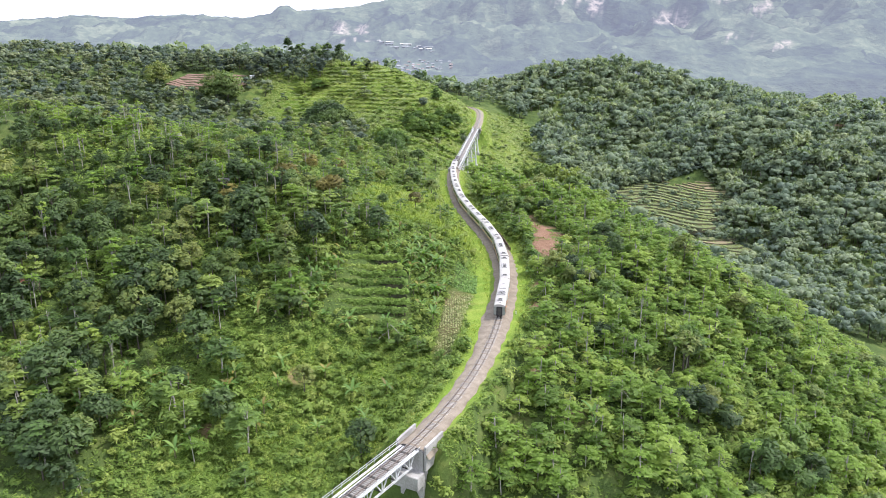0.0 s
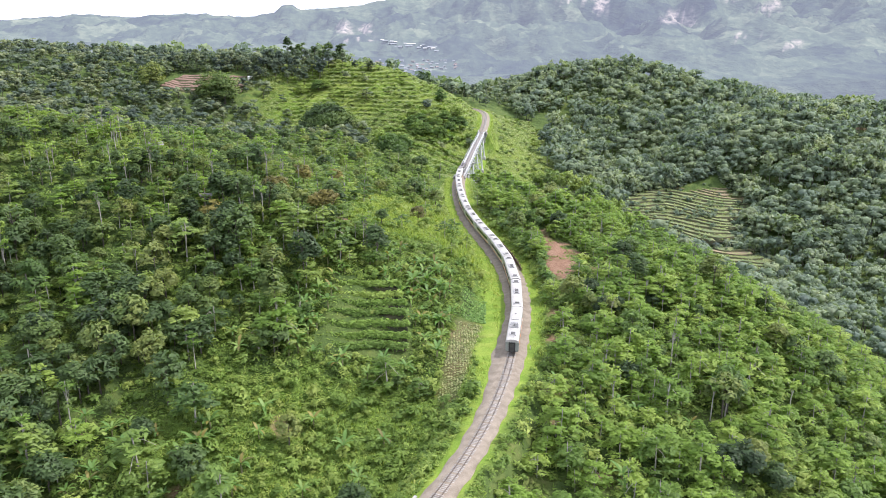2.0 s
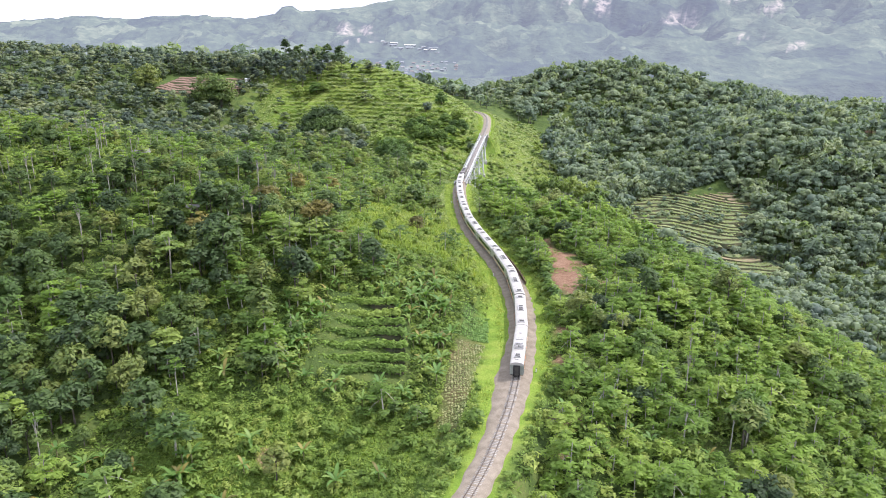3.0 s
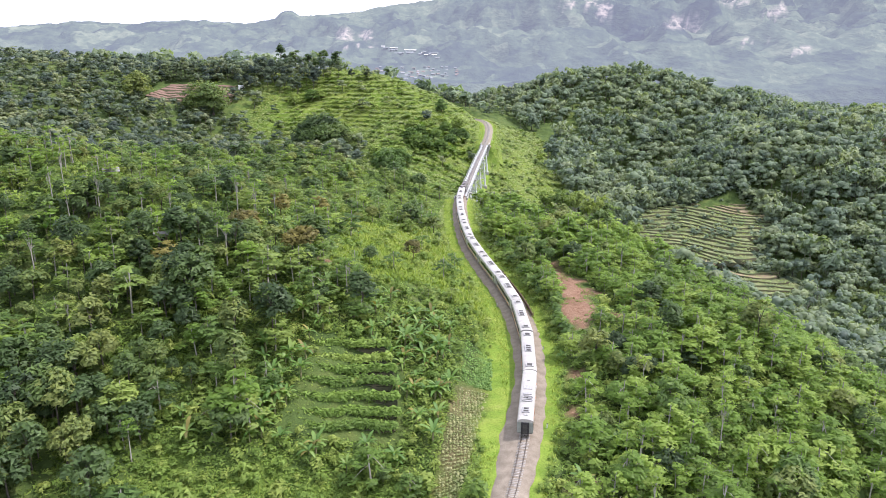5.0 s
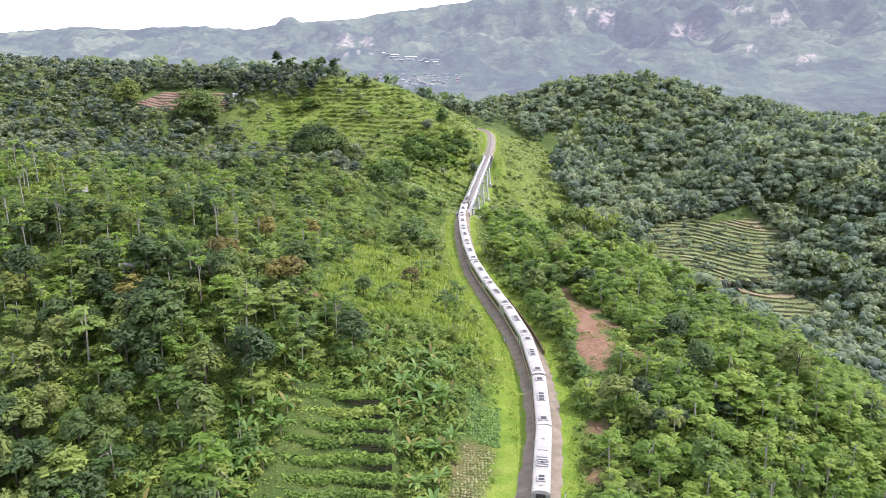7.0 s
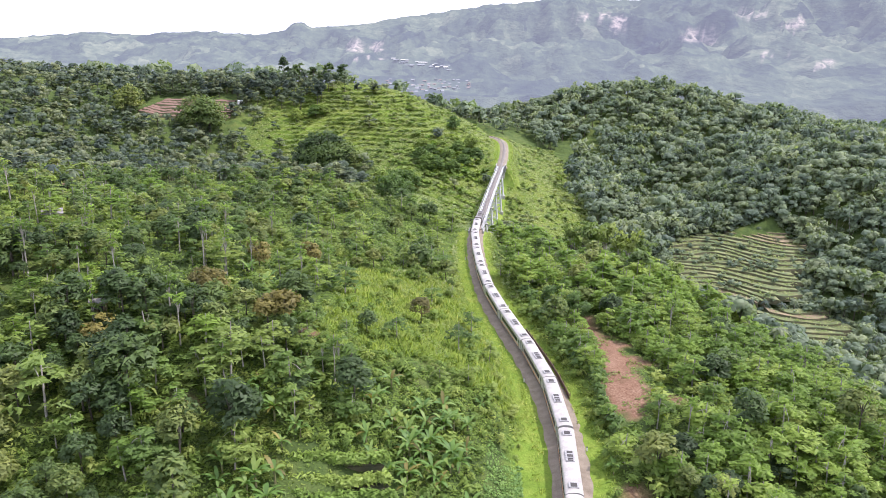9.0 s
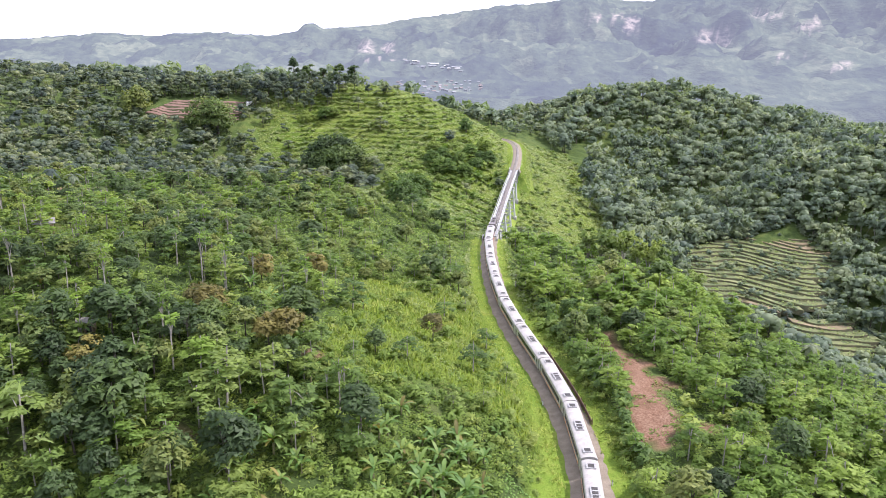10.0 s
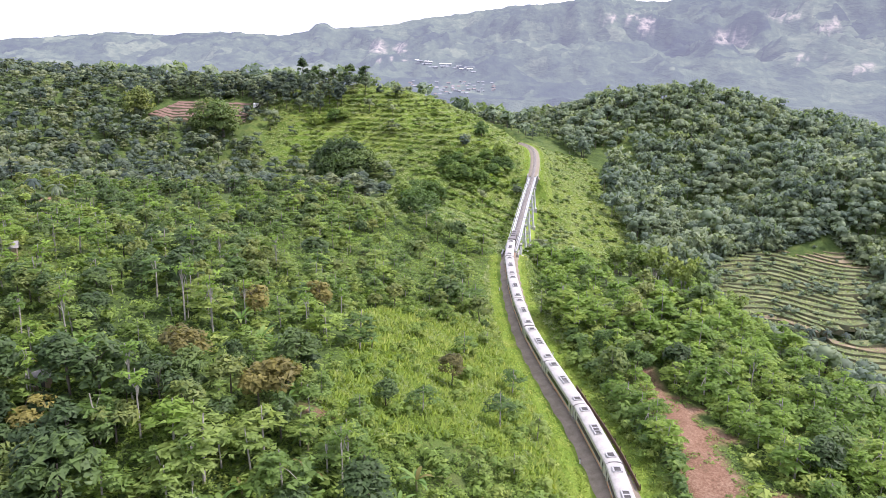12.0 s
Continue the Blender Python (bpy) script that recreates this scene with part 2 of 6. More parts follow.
def mountain_material():
    """The far range: wooded and farmed slopes seen through kilometres of bright air."""
    m, nt, bsdf = shader("hazy_mountain_slopes")
    a = nt.nodes.new("ShaderNodeAttribute")
    a.attribute_name = "bare"
    wide = nt.nodes.new("ShaderNodeVectorMath")
    wide.operation = "MULTIPLY"
    wide.inputs[1].default_value = (1.0, 0.4, 1.8)
    nt.links.new(nt.nodes.new("ShaderNodeNewGeometry").outputs["Position"], wide.inputs[0])
    n1, n2, n3 = noise_tex(nt, 0.003, 3.0, 0.5), noise_tex(nt, 0.011, 5.0, 0.6), noise_tex(nt, 0.06, 4.0, 0.65)
    for n in (n2, n3):
        nt.links.new(wide.outputs[0], n.node.inputs["Vector"])
    # farmed plots: cells drawn out along the slope, each with a tone of its own
    geo = nt.nodes.new("ShaderNodeNewGeometry")
    bend = nt.nodes.new("ShaderNodeTexNoise")
    bend.inputs["Scale"].default_value = 0.008
    nt.links.new(geo.outputs["Position"], bend.inputs["Vector"])
    place = nt.nodes.new("ShaderNodeVectorMath")
    place.operation = "MULTIPLY_ADD"
    place.inputs[1].default_value = (160, 160, 160)
    nt.links.new(bend.outputs["Color"], place.inputs[0])
    nt.links.new(geo.outputs["Position"], place.inputs[2])
    flat = nt.nodes.new("ShaderNodeVectorMath")
    flat.operation = "MULTIPLY"
    flat.inputs[1].default_value = (0.011, 0.0055, 0.028)
    nt.links.new(place.outputs[0], flat.inputs[0])
    plots = nt.nodes.new("ShaderNodeTexVoronoi")
    plots.inputs["Scale"].default_value = 1.0
    nt.links.new(flat.outputs[0], plots.inputs["Vector"])
    tone = nt.nodes.new("ShaderNodeSeparateColor")
    nt.links.new(plots.outputs["Color"], tone.inputs[0])
    key = math_node(nt, "ADD", math_node(nt, "MULTIPLY", n1, 0.35), math_node(nt, "ADD", math_node(nt, "MULTIPLY", n2, 0.26), math_node(nt, "MULTIPLY", n3, 0.32)))
    key = math_node(nt, "ADD", key, math_node(nt, "MULTIPLY", math_node(nt, "SUBTRACT", tone.outputs[0], 0.15), 0.15))
    r = ramp(nt, [(0.36, (0.022, 0.034, 0.034)), (0.47, (0.040, 0.058, 0.044)), (0.57, (0.068, 0.092, 0.060)), (0.68, (0.135, 0.155, 0.100))])
    nt.links.new(key, r.inputs[0])
    bare = math_node(nt, "MULTIPLY", a.outputs["Fac"], math_node(nt, "MULTIPLY", math_node(nt, "SUBTRACT", n3, 0.32), 4.5))
    bare.node.use_clamp = True
    col = mix_rgb(nt, math_node(nt, "MULTIPLY", bare, 0.62), r.outputs[0], (0.40, 0.33, 0.29))
    nt.links.new(col, bsdf.inputs["Base Color"])
    bsdf.inputs["Roughness"].default_value = 1.0
    bsdf.inputs["Specular IOR Level"].default_value = 0.0
    # the air's haze is put in as a faint bluish glow of the slopes
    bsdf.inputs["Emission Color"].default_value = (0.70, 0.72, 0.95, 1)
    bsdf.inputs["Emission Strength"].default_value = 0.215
    bumped(nt, bsdf, math_node(nt, "ADD", math_node(nt, "MULTIPLY", n2, 2.0), n3), 0.6, 9.0)
    return m


M_GROUND, M_MOUNTAIN = ground_material(), mountain_material()


# ---------------------------------------------------------------- small helpers
def part(name, bm, material, parent, label=""):
    me = bpy.data.meshes.new(name)
    bm.to_mesh(me)
    bm.free()
    me.materials.append(material)
    ob = new(name, me)
    ob.parent = parent
    if label:
        tagged(ob, label)
    return ob


def box(bm, centre, size, m=None, bevel=0.0):
    mat = Matrix.Translation(centre) @ Matrix.Diagonal((*size, 1))
    if m is not None:
        mat = m @ mat
    made = bmesh.ops.create_cube(bm, size=1.0, matrix=mat)
    if bevel:
        edges = list({e for v in made["verts"] for e in v.link_edges})
        bmesh.ops.bevel(bm, geom=edges, offset=bevel, segments=2, affect="EDGES")
    return bm


def boxed(centre, size, bevel=0.0):
    return box(bmesh.new(), centre, size, None, bevel)


def beam(bm, a, b, w, h=None):
    """A square bar from a to b."""
    a, b = Vector(a), Vector(b)
    d = b - a
    m = Matrix.Translation((a + b) / 2) @ d.to_track_quat("Z", "Y").to_matrix().to_4x4()
    bmesh.ops.create_cube(bm, size=1.0, matrix=m @ Matrix.Diagonal((w, h or w, d.length, 1)))
    return bm


def rod(bm, a, b, r1, r2=None, sides=8):
    a, b = Vector(a), Vector(b)
    d = b - a
    m = Matrix.Translation((a + b) / 2) @ d.to_track_quat("Z", "Y").to_matrix().to_4x4()
    bmesh.ops.create_cone(bm, cap_ends=True, segments=sides, radius1=r1, radius2=r1 if r2 is None else r2, depth=d.length, matrix=m)
    return bm


def thing(name, m, label, category, group="", kind=""):
    ob = new(name)
    ob.empty_display_size = 0.5
    ob.matrix_world = m
    return tagged(ob, label, category, group, kind)


def fast_mesh(name, verts, quads, materials, index=None, tint=None):
    """A mesh from arrays of corners and four-cornered faces; -1 as the fourth corner makes a triangle. Columns 4 to 6 of the corners are normals."""
    me = bpy.data.meshes.new(name)
    n = len(quads)
    me.vertices.add(len(verts))
    me.vertices.foreach_set("co", np.ascontiguousarray(verts[:, :3], np.float32).ravel())
    quads = np.asarray(quads, np.int32)
    corners = (quads >= 0).sum(1)
    me.loops.add(int(corners.sum()))
    me.loops.foreach_set("vertex_index", np.ascontiguousarray(quads[quads >= 0]))
    me.polygons.add(n)
    me.polygons.foreach_set("loop_start", np.concatenate([[0], np.cumsum(corners)[:-1]]).astype(np.int32))
    for mat in materials:
        me.materials.append(mat)
    if index is not None:
        me.polygons.foreach_set("material_index", np.ascontiguousarray(index, np.int32))
    if tint is not None:
        at = me.attributes.new("tint", "FLOAT", "POINT")
        at.data.foreach_set("value", np.ascontiguousarray(tint, np.float32))
    if verts.shape[1] == 6:
        me.attributes.new("custom_normal", "FLOAT_VECTOR", "POINT").data.foreach_set("vector", np.ascontiguousarray(verts[:, 3:], np.float32).ravel())
    me.update(calc_edges=True)
    return me


def unit(v):
    return v / (np.linalg.norm(v, axis=-1, keepdims=True) + 1e-9)


def with_normals(v, q):
    """Corners with the mean normals of their faces beside them."""
    if v.shape[1] == 6:
        return v
    n = np.zeros((len(v), 3))
    f = np.cross(v[q[:, 1]] - v[q[:, 0]], v[q[:, 2]] - v[q[:, 0]])
    for k in range(4):
        ok = q[:, k] >= 0
        np.add.at(n, q[ok, k], f[ok])
    return np.hstack([v, unit(n)])


def leaf_faces(p, nrm, soft, t, wide, back, front, droop=0.0):
    """One pointed triangle a leaf at p, facing nrm, lengthwise along t; soft: the normal of the foliage round it."""
    b = np.cross(nrm, t)
    facing = (soft * nrm).sum(1, keepdims=True)
    soft = unit(soft + nrm * np.maximum(0, 0.3 - facing))
    tip = p + t * front
    tip[:, 2] -= droop[:, 0] if np.ndim(droop) else droop
    v = np.stack([p - t * back + b * wide, p - t * back - b * wide, tip], 1)
    v = np.concatenate([v, np.repeat(soft[:, None], 3, 1)], 2).reshape(-1, 6)
    q = np.full((len(p), 4), -1)
    q[:, :3] = np.arange(len(v)).reshape(-1, 3)
    return v, q


def smooth(a, b, x):
    t = np.clip((np.asarray(x, float) - a) / (b - a), 0, 1)
    return t * t * (3 - 2 * t)


def waves(x, y, size, seed, octaves=3):
    """Soft random relief between about -1 and 1, with lumps of the given size."""
    r = np.random.RandomState(seed)
    total, amp, norm = 0.0, 1.0, 0.0
    for o in range(octaves):
        part_sum = 0.0
        for k in range(5):
            a, ph = r.uniform(0, 2 * np.pi), r.uniform(0, 2 * np.pi)
            f = 2 * np.pi / (size / 2**o) * r.uniform(0.6, 1.3)
            part_sum = part_sum + np.sin((x * np.cos(a) + y * np.sin(a)) * f + ph)
        total, norm, amp = total + amp * part_sum / 2.2, norm + amp, amp * 0.5
    return total / norm


# ---------------------------------------------------------------- the line of the railway
LINE = [(-62, 32), (-40, 66), (-15.5, 103.4), (-4.5, 121.7), (4.2, 141.7), (10.4, 162), (14.6, 182), (17.5, 203), (18.8, 222), (18.6, 240),
        (16.9, 257), (13.5, 276), (10.0, 295), (7.3, 315), (5.6, 340), (5.0, 365), (5.6, 386), (9.2, 418), (13.6, 460), (18.0, 500),
        (23.9, 552), (28.8, 603), (31.6, 650), (31.0, 682), (25.5, 706), (13, 726), (-8, 742), (-40, 752)]


def spline(points, step):
    p = np.array(points, float)
    p = np.vstack([2 * p[0] - p[1], p, 2 * p[-1] - p[-2]])
    out = []
    for i in range(1, len(p) - 2):
        for t in np.linspace(0, 1, 24, endpoint=False):
            a, b, c, d = p[i - 1:i + 3]
            out.append(0.5 * (2 * b + (c - a) * t + (2 * a - 5 * b + 4 * c - d) * t * t + (3 * b - a - 3 * c + d) * t**3))
    out = np.array(out)
    for _ in range(12):
        out[1:-1] = 0.25 * out[:-2] + 0.5 * out[1:-1] + 0.25 * out[2:]
    s = np.concatenate([[0], np.cumsum(np.hypot(*np.diff(out, axis=0).T))])
    q = np.arange(0, s[-1], step)
    return np.stack([np.interp(q, s, out[:, 0]), np.interp(q, s, out[:, 1])], -1)


TRACK = spline(LINE, 0.5)
HEAD = np.gradient(TRACK, axis=0)
HEAD /= np.linalg.norm(HEAD, axis=1)[:, None]
SIDE = np.stack([HEAD[:, 1], -HEAD[:, 0]], -1)   # to the right of the way ahead


def track_at_y(y):
    """Index of the point of the line at that y."""
    return int(np.argmin(np.abs(TRACK[:1400, 1] - y)))


def off_track(x, y):
    """Distance to the line, to its right positive, and the y of the nearest point."""
    x, y = np.asarray(x, float).ravel(), np.asarray(y, float).ravel()
    T, S = TRACK[::5], SIDE[::5]
    d, yy = np.empty(len(x)), np.empty(len(x))
    for i in range(0, len(x), 20000):
        dx, dy = x[i:i + 20000, None] - T[None, :, 0], y[i:i + 20000, None] - T[None, :, 1]
        j = np.argmin(dx * dx + dy * dy, 1)
        k = np.arange(len(j))
        d[i:i + 20000] = np.hypot(dx[k, j], dy[k, j]) * np.sign(dx[k, j] * S[j, 0] + dy[k, j] * S[j, 1])
        yy[i:i + 20000] = T[j, 1]
    return d, yy


# ---------------------------------------------------------------- lie of the land: rises and hollows (x, y, radius, height)
LEFT_SPUR = [(-75, 250, 38, 7.1), (-25, 225, 38, 13.9), (-95, 190, 38, -5.7), (-55, 200, 38, 13.7), (-40, 150, 38, -2.4), (-15, 185, 38, -0.5),
             (-80, 140, 38, 10.5), (0, 120, 38, 1.7), (-25, 265, 38, 6.1), (-60, 320, 38, 6.9), (-15, 320, 38, 6.1), (-95, 258, 30, 5.7), (-150, 250, 55, 21.5)]
RIGHT_SLOPE = [(40, 160, 38, 14.5), (45, 225, 38, 7.9), (50, 280, 38, 6.6), (95, 210, 38, 16.4), (75, 250, 38, 10.9), (20, 130, 38, 9.5), (70, 130, 38, 0.7),
               (60, 340, 38, 17.9), (100, 300, 38, 8.4), (35, 400, 38, -3.9), (60, 400, 30, 17.2)]
GULLY = [(20, 480, 65, -15.1), (-40, 440, 65, 27.2), (-40, 520, 65, -3.0), (80, 500, 65, 3.1), (130, 450, 65, -13.8), (170, 500, 65, -14.7), (210, 560, 65, 19.2),
         (120, 600, 65, -7.7), (30, 600, 65, -5.4), (-20, 640, 65, 19.6), (-90, 590, 65, -21.3), (-150, 400, 65, 3.1), (150, 605, 40, -17.1), (-10, 575, 40, 15.4), (28, 690, 40, -3.9)]
FAR_HILLS = [(-200, 650, 130, 14.3), (-60, 700, 130, 40.8), (-320, 700, 130, 31.3), (150, 800, 130, -9.0), (320, 800, 130, 9.2), (220, 380, 130, -26.4), (320, 600, 130, 23.3),
             (-250, 320, 130, 56.0), (0, 20, 130, -18.3), (250, 200, 130, -31.4), (480, 750, 130, -1.0), (450, 450, 130, -45.8), (-420, 500, 130, 60.0),
             (80, 720, 130, -31.0), (0, 850, 130, 8.3), (-250, 500, 130, -37.9)]
FAR_CRESTS = [(150, 830, 75, 52), (-130, 705, 65, 6.8), (290, 850, 80, 21.3), (-60, 690, 50, 8.9), (-500, 850, 150, 41.8), (200, 1000, 120, -12.6), (500, 1000, 140, -15.1), (400, 820, 110, -18)]
PADDY = [(113, 502), (116, 474), (131, 468), (134, 457), (152, 459), (170, 461), (184, 494), (200, 509), (190, 543), (150, 539), (123, 528)]
LOW_PADDY = [(131, 449), (150, 451), (178, 450), (184, 436), (178, 415), (160, 413), (144, 428)]
VIADUCT_Y, BRIDGE_Y = (394.0, 556.0), 119.5


def in_shape(poly, x, y):
    inside = np.zeros(np.shape(x), bool)
    for (x1, y1), (x2, y2) in zip(poly, poly[1:] + poly[:1]):
        cross = ((y1 > y) != (y2 > y)) & (x < (x2 - x1) * (y - y1) / (y2 - y1 + 1e-9) + x1)
        inside ^= cross
    return inside


def natural(x, y):
    z = np.full(np.shape(x), -14.4)
    for forms in (LEFT_SPUR, RIGHT_SLOPE, GULLY, FAR_HILLS, FAR_CRESTS):
        for cx, cy, r, h in forms:
            z = z + h * np.exp(-((x - cx)**2 + (y - cy)**2) / (2 * r * r))
    z = z + 0.9 * waves(x, y, 26, 3) + 0.25 * waves(x, y, 7, 4)
    bank = smooth(-150, -110, x) * (1 - smooth(14, 26, x)) * smooth(588, 604, y) * (1 - smooth(690, 708, y))
    level = (z + 0.35 * waves(x, y, 40, 5)) / 2.6
    part_up = level - np.floor(level)
    z = z + 0.85 * bank * 2.6 * (smooth(0.55, 0.95, part_up) - part_up)
    far = smooth(950, 1350, y)
    return z * (1 - far) - 75 * far


def ground(x, y):
    shape = np.shape(x)
    x, y = np.ravel(x).astype(float), np.ravel(y).astype(float)
    z = natural(x, y)
    near = np.flatnonzero((np.abs(x) < 90) & (y > 20) & (y < 780))
    d, yy = off_track(x[near], y[near])
    right = d > 0
    d = np.abs(d)
    on_land = smooth(BRIDGE_Y - 2, BRIDGE_Y + 3, yy) * (1 - smooth(VIADUCT_Y[0] - 3, VIADUCT_Y[0] + 2, yy) * (1 - smooth(VIADUCT_Y[1] - 2, VIADUCT_Y[1] + 3, yy)))
    plot = np.exp(-((yy - 196) / 22)**2) * ~right
    w = smooth(4.6 + 8 * plot, np.where(right, 11, 14 + 7 * plot), d) * on_land + (1 - on_land)
    z[near] = z[near] * w + (-0.75 + 0.1 * waves(x[near], y[near], 5, 9)) * (1 - w)
    # a clear gap under the decks
    low = (1 - on_land) * (1 - smooth(5, 12, d))
    z[near] = np.where(low > 0, np.minimum(z[near], z[near] * (1 - low) + np.minimum(z[near], -6.0) * low), z[near])
    bowl = (x > 95) & (x < 255) & (y > 430) & (y < 590)
    slope = -59.3 + 23 * (y - 440) / 104 + 0.5 * np.maximum(0, y - 530) + 0.5 * np.maximum(0, x - 206) + 0.6 * np.maximum(0, 120 - x)
    z = np.where(bowl, np.minimum(z, slope), z)
    return z.reshape(shape)


CLEARING = [(33.3, 302), (31.7, 284), (31.1, 270), (30.4, 256), (29.8, 242), (31, 232), (35, 231), (38, 240), (39.5, 252), (40, 262), (40.5, 272), (40, 279), (35.5, 281), (35.4, 295)]
WEEDY = [(40, 262), (46, 258), (48, 240), (42, 229), (35, 231), (39, 248)]
DRY_PLOT = [(2.4, 202), (8.6, 199.5), (6.3, 188), (2.5, 165), (-2.5, 164), (0.5, 188)]
PATCHES = [(-62, 168, 3), (-33, 157, 4), (26, 192, 3), (24, 168, 4), (22, 158, 3), (-150, 368, 12), (-127, 339, 9), (45, 240, 4.5), (41, 261, 4), (-30, 232, 4), (-8, 229, 3), (28, 143, 3), (-45, 205, 4), (29, 208, 3), (-50, 140, 3), (330, 640, 16)]


def soil_mask(x, y):
    wx, wy = x + 1.6 * waves(x, y, 9, 21), y + 1.6 * waves(x, y, 9, 22)
    m = in_shape(CLEARING, wx, wy).astype(float)
    m = np.maximum(m, 0.34 * in_shape(DRY_PLOT, wx, wy))
    for cx, cy, r in PATCHES:
        m = np.maximum(m, 0.8 * (1 - smooth(r * 0.5, r, np.hypot(wx - cx, (wy - cy) * 1.3))))
    return m


def grass_mask(x, y):
    """Open grassy ground: along the line, the slope left of it, the far terraced hill, the ridge right of the viaduct."""
    x, y = np.asarray(x, float), np.asarray(y, float)
    d, yy = off_track(x, y)
    d = d.reshape(x.shape) + 1.2 * waves(x, y, 12, 31)
    yy = yy.reshape(x.shape)
    wl, wr = np.interp(yy, [130, 165, 185, 300, 380, 560], [4.6, 7.0, 10.0, 10.5, 6.5, 4.5]), np.interp(yy, [130, 165, 200, 300, 380, 560], [3.8, 4.6, 7.5, 8.8, 6, 4])
    m = (1 - smooth(wl - 1.2, wl + 1.8, -d)) * (d < 0) + (1 - smooth(wr - 1, wr + 1.5, d)) * (d >= 0)
    m = np.where(yy < 121, 0, m)
    wx, wy = x + 5 * waves(x, y, 30, 32), y + 5 * waves(x, y, 30, 33)
    for x0, x1, x2, x3, y0, y1, y2, y3, amount in ((-34, -24, 8, 14, 229, 239, 298, 314, 0.7), (-165, -120, 25, 33, 575, 605, 700, 715, 0.8), (20, 26, 74, 84, 420, 450, 690, 715, 0.7),
                                                   (-62, -48, 16, 22, 405, 430, 590, 610, 0.7), (-62, -52, -2, 4, 118, 126, 166, 176, 0.55)):
        m = np.maximum(m, amount * smooth(x0, x1, wx) * (1 - smooth(x2, x3, wx)) * smooth(y0, y1, wy) * (1 - smooth(y2, y3, wy)))
    return np.clip(m, 0, 1)


def spread(lo, hi, first, grow):
    out, step = [lo], first
    while abs(out[-1] - hi) > step:
        out.append(out[-1] + math.copysign(step, hi - lo))
        step *= grow
    return out + [hi]


def build_ground():
    xs = np.array(spread(-260, -4600, 4, 1.16)[::-1] + list(np.arange(-257, 280, 3.1)) + spread(281, 4600, 4, 1.16))
    ys = np.array(spread(84, -900, 4, 1.16)[::-1] + list(np.arange(86.5, 330, 2.2)) + list(np.arange(330, 586, 3.4)) + list(np.arange(587, 712, 1.5)) + list(np.arange(713, 870, 3.4)) + spread(871, 4800, 5, 1.1))
    X, Y = np.meshgrid(xs, ys)
    Z = ground(X, Y)
    nx, ny = len(xs), len(ys)
    i = np.arange(nx * ny).reshape(ny, nx)
    quads = np.stack([i[:-1, :-1], i[:-1, 1:], i[1:, 1:], i[1:, :-1]], -1).reshape(-1, 4)
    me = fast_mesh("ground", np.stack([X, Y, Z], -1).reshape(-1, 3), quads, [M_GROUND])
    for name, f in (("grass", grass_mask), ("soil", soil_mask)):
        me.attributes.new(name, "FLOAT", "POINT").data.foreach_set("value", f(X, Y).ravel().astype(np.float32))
    me.polygons.foreach_set("use_smooth", np.ones(len(quads), bool))
    return tagged(new("ground", me), "rolling green tropical hillside with grass and bare red soil", "ground", kind="structure")


build_ground()

# far range: elevation of the crest over the eye, by bearing (degrees)
CREST = [(-60, 0.3), (-40, 0.2), (-32, 0.1), (-29, 0.36), (-25.5, 0.63), (-22, 0.54), (-18.4, 0.77), (-14.5, 0.5), (-12.5, 0.86), (-11.95, 1.3), (-11.6, 1.4), (-11.2, 1.36), (-10.7, 0.95),
         (-6.4, 1.4), (-2.3, 2.02), (1.8, 2.54), (5.8, 2.95), (8.2, 3.15), (12.2, 2.85), (14, 3.15), (20, 4.0), (27, 4.4), (40, 4.0), (60, 3.0)]
SCARS = [(-7.6, -0.2, 0.85, 0.55), (-6.0, -0.3, 0.6, 0.4), (-6.6, -1.05, 1.6, 0.1), (9.6, 1.9, 1.5, 0.14), (8.4, 1.75, 0.7, 0.09), (11.0, 1.45, 0.4, 0.6), (11.5, 1.05, 0.3, 0.3), (16.5, 0.5, 1.5, 0.4), (17.4, 0.05, 0.7, 0.22), (20.0, 1.9, 1.4, 0.16), (22.5, 1.2, 1.3, 0.25), (21.5, -0.75, 1.0, 0.12), (24.5, -1.3, 1.2, 0.15)]


def mountain(A, R):
    """Place and elevation angle of the range's surface at bearing A and distance R."""
    X, Y = R * np.sin(np.radians(A)), 60 + R * np.cos(np.radians(A))
    crest = np.interp(A, [c[0] for c in CREST], [c[1] for c in CREST])
    crest = crest + 0.09 * waves(A, 0 * A, 4.5, 47, 4) + 0.045 * waves(A, 0 * A, 1.1, 48, 3)
    foot = -3.9 + 1.0 * smooth(5, -35, A)
    t = np.clip((R - 1250) / 2050, 0, 1)
    folds = 0.55 - np.abs(waves(X, Y * 0.4, 360, 42, 4))
    ridge = waves(X, Y, 900, 41, 4) * 0.3 + folds * 0.5 + (0.5 - np.abs(waves(X + 0.3 * Y, Y * 0.6, 170, 46, 3))) * 0.12
    el = foot + (crest - foot) * np.clip(t**0.85 + (ridge - 0.1) * np.sin(np.pi * np.clip(t, 0, 1))**0.8 * 0.6, 0, 1.2)
    el = np.where(t < 1, np.minimum(el, crest - 0.02 * (1 - t)), el)
    el = np.where(R > 3300, crest - (R - 3300) / 1100 * 2.5, el)
    Z = 72 + R * np.tan(np.radians(el)) + 3 * waves(X, Y, 60, 43, 3) * (t < 0.985)
    return X, Y, np.where(R < 1300, -60, Z), el


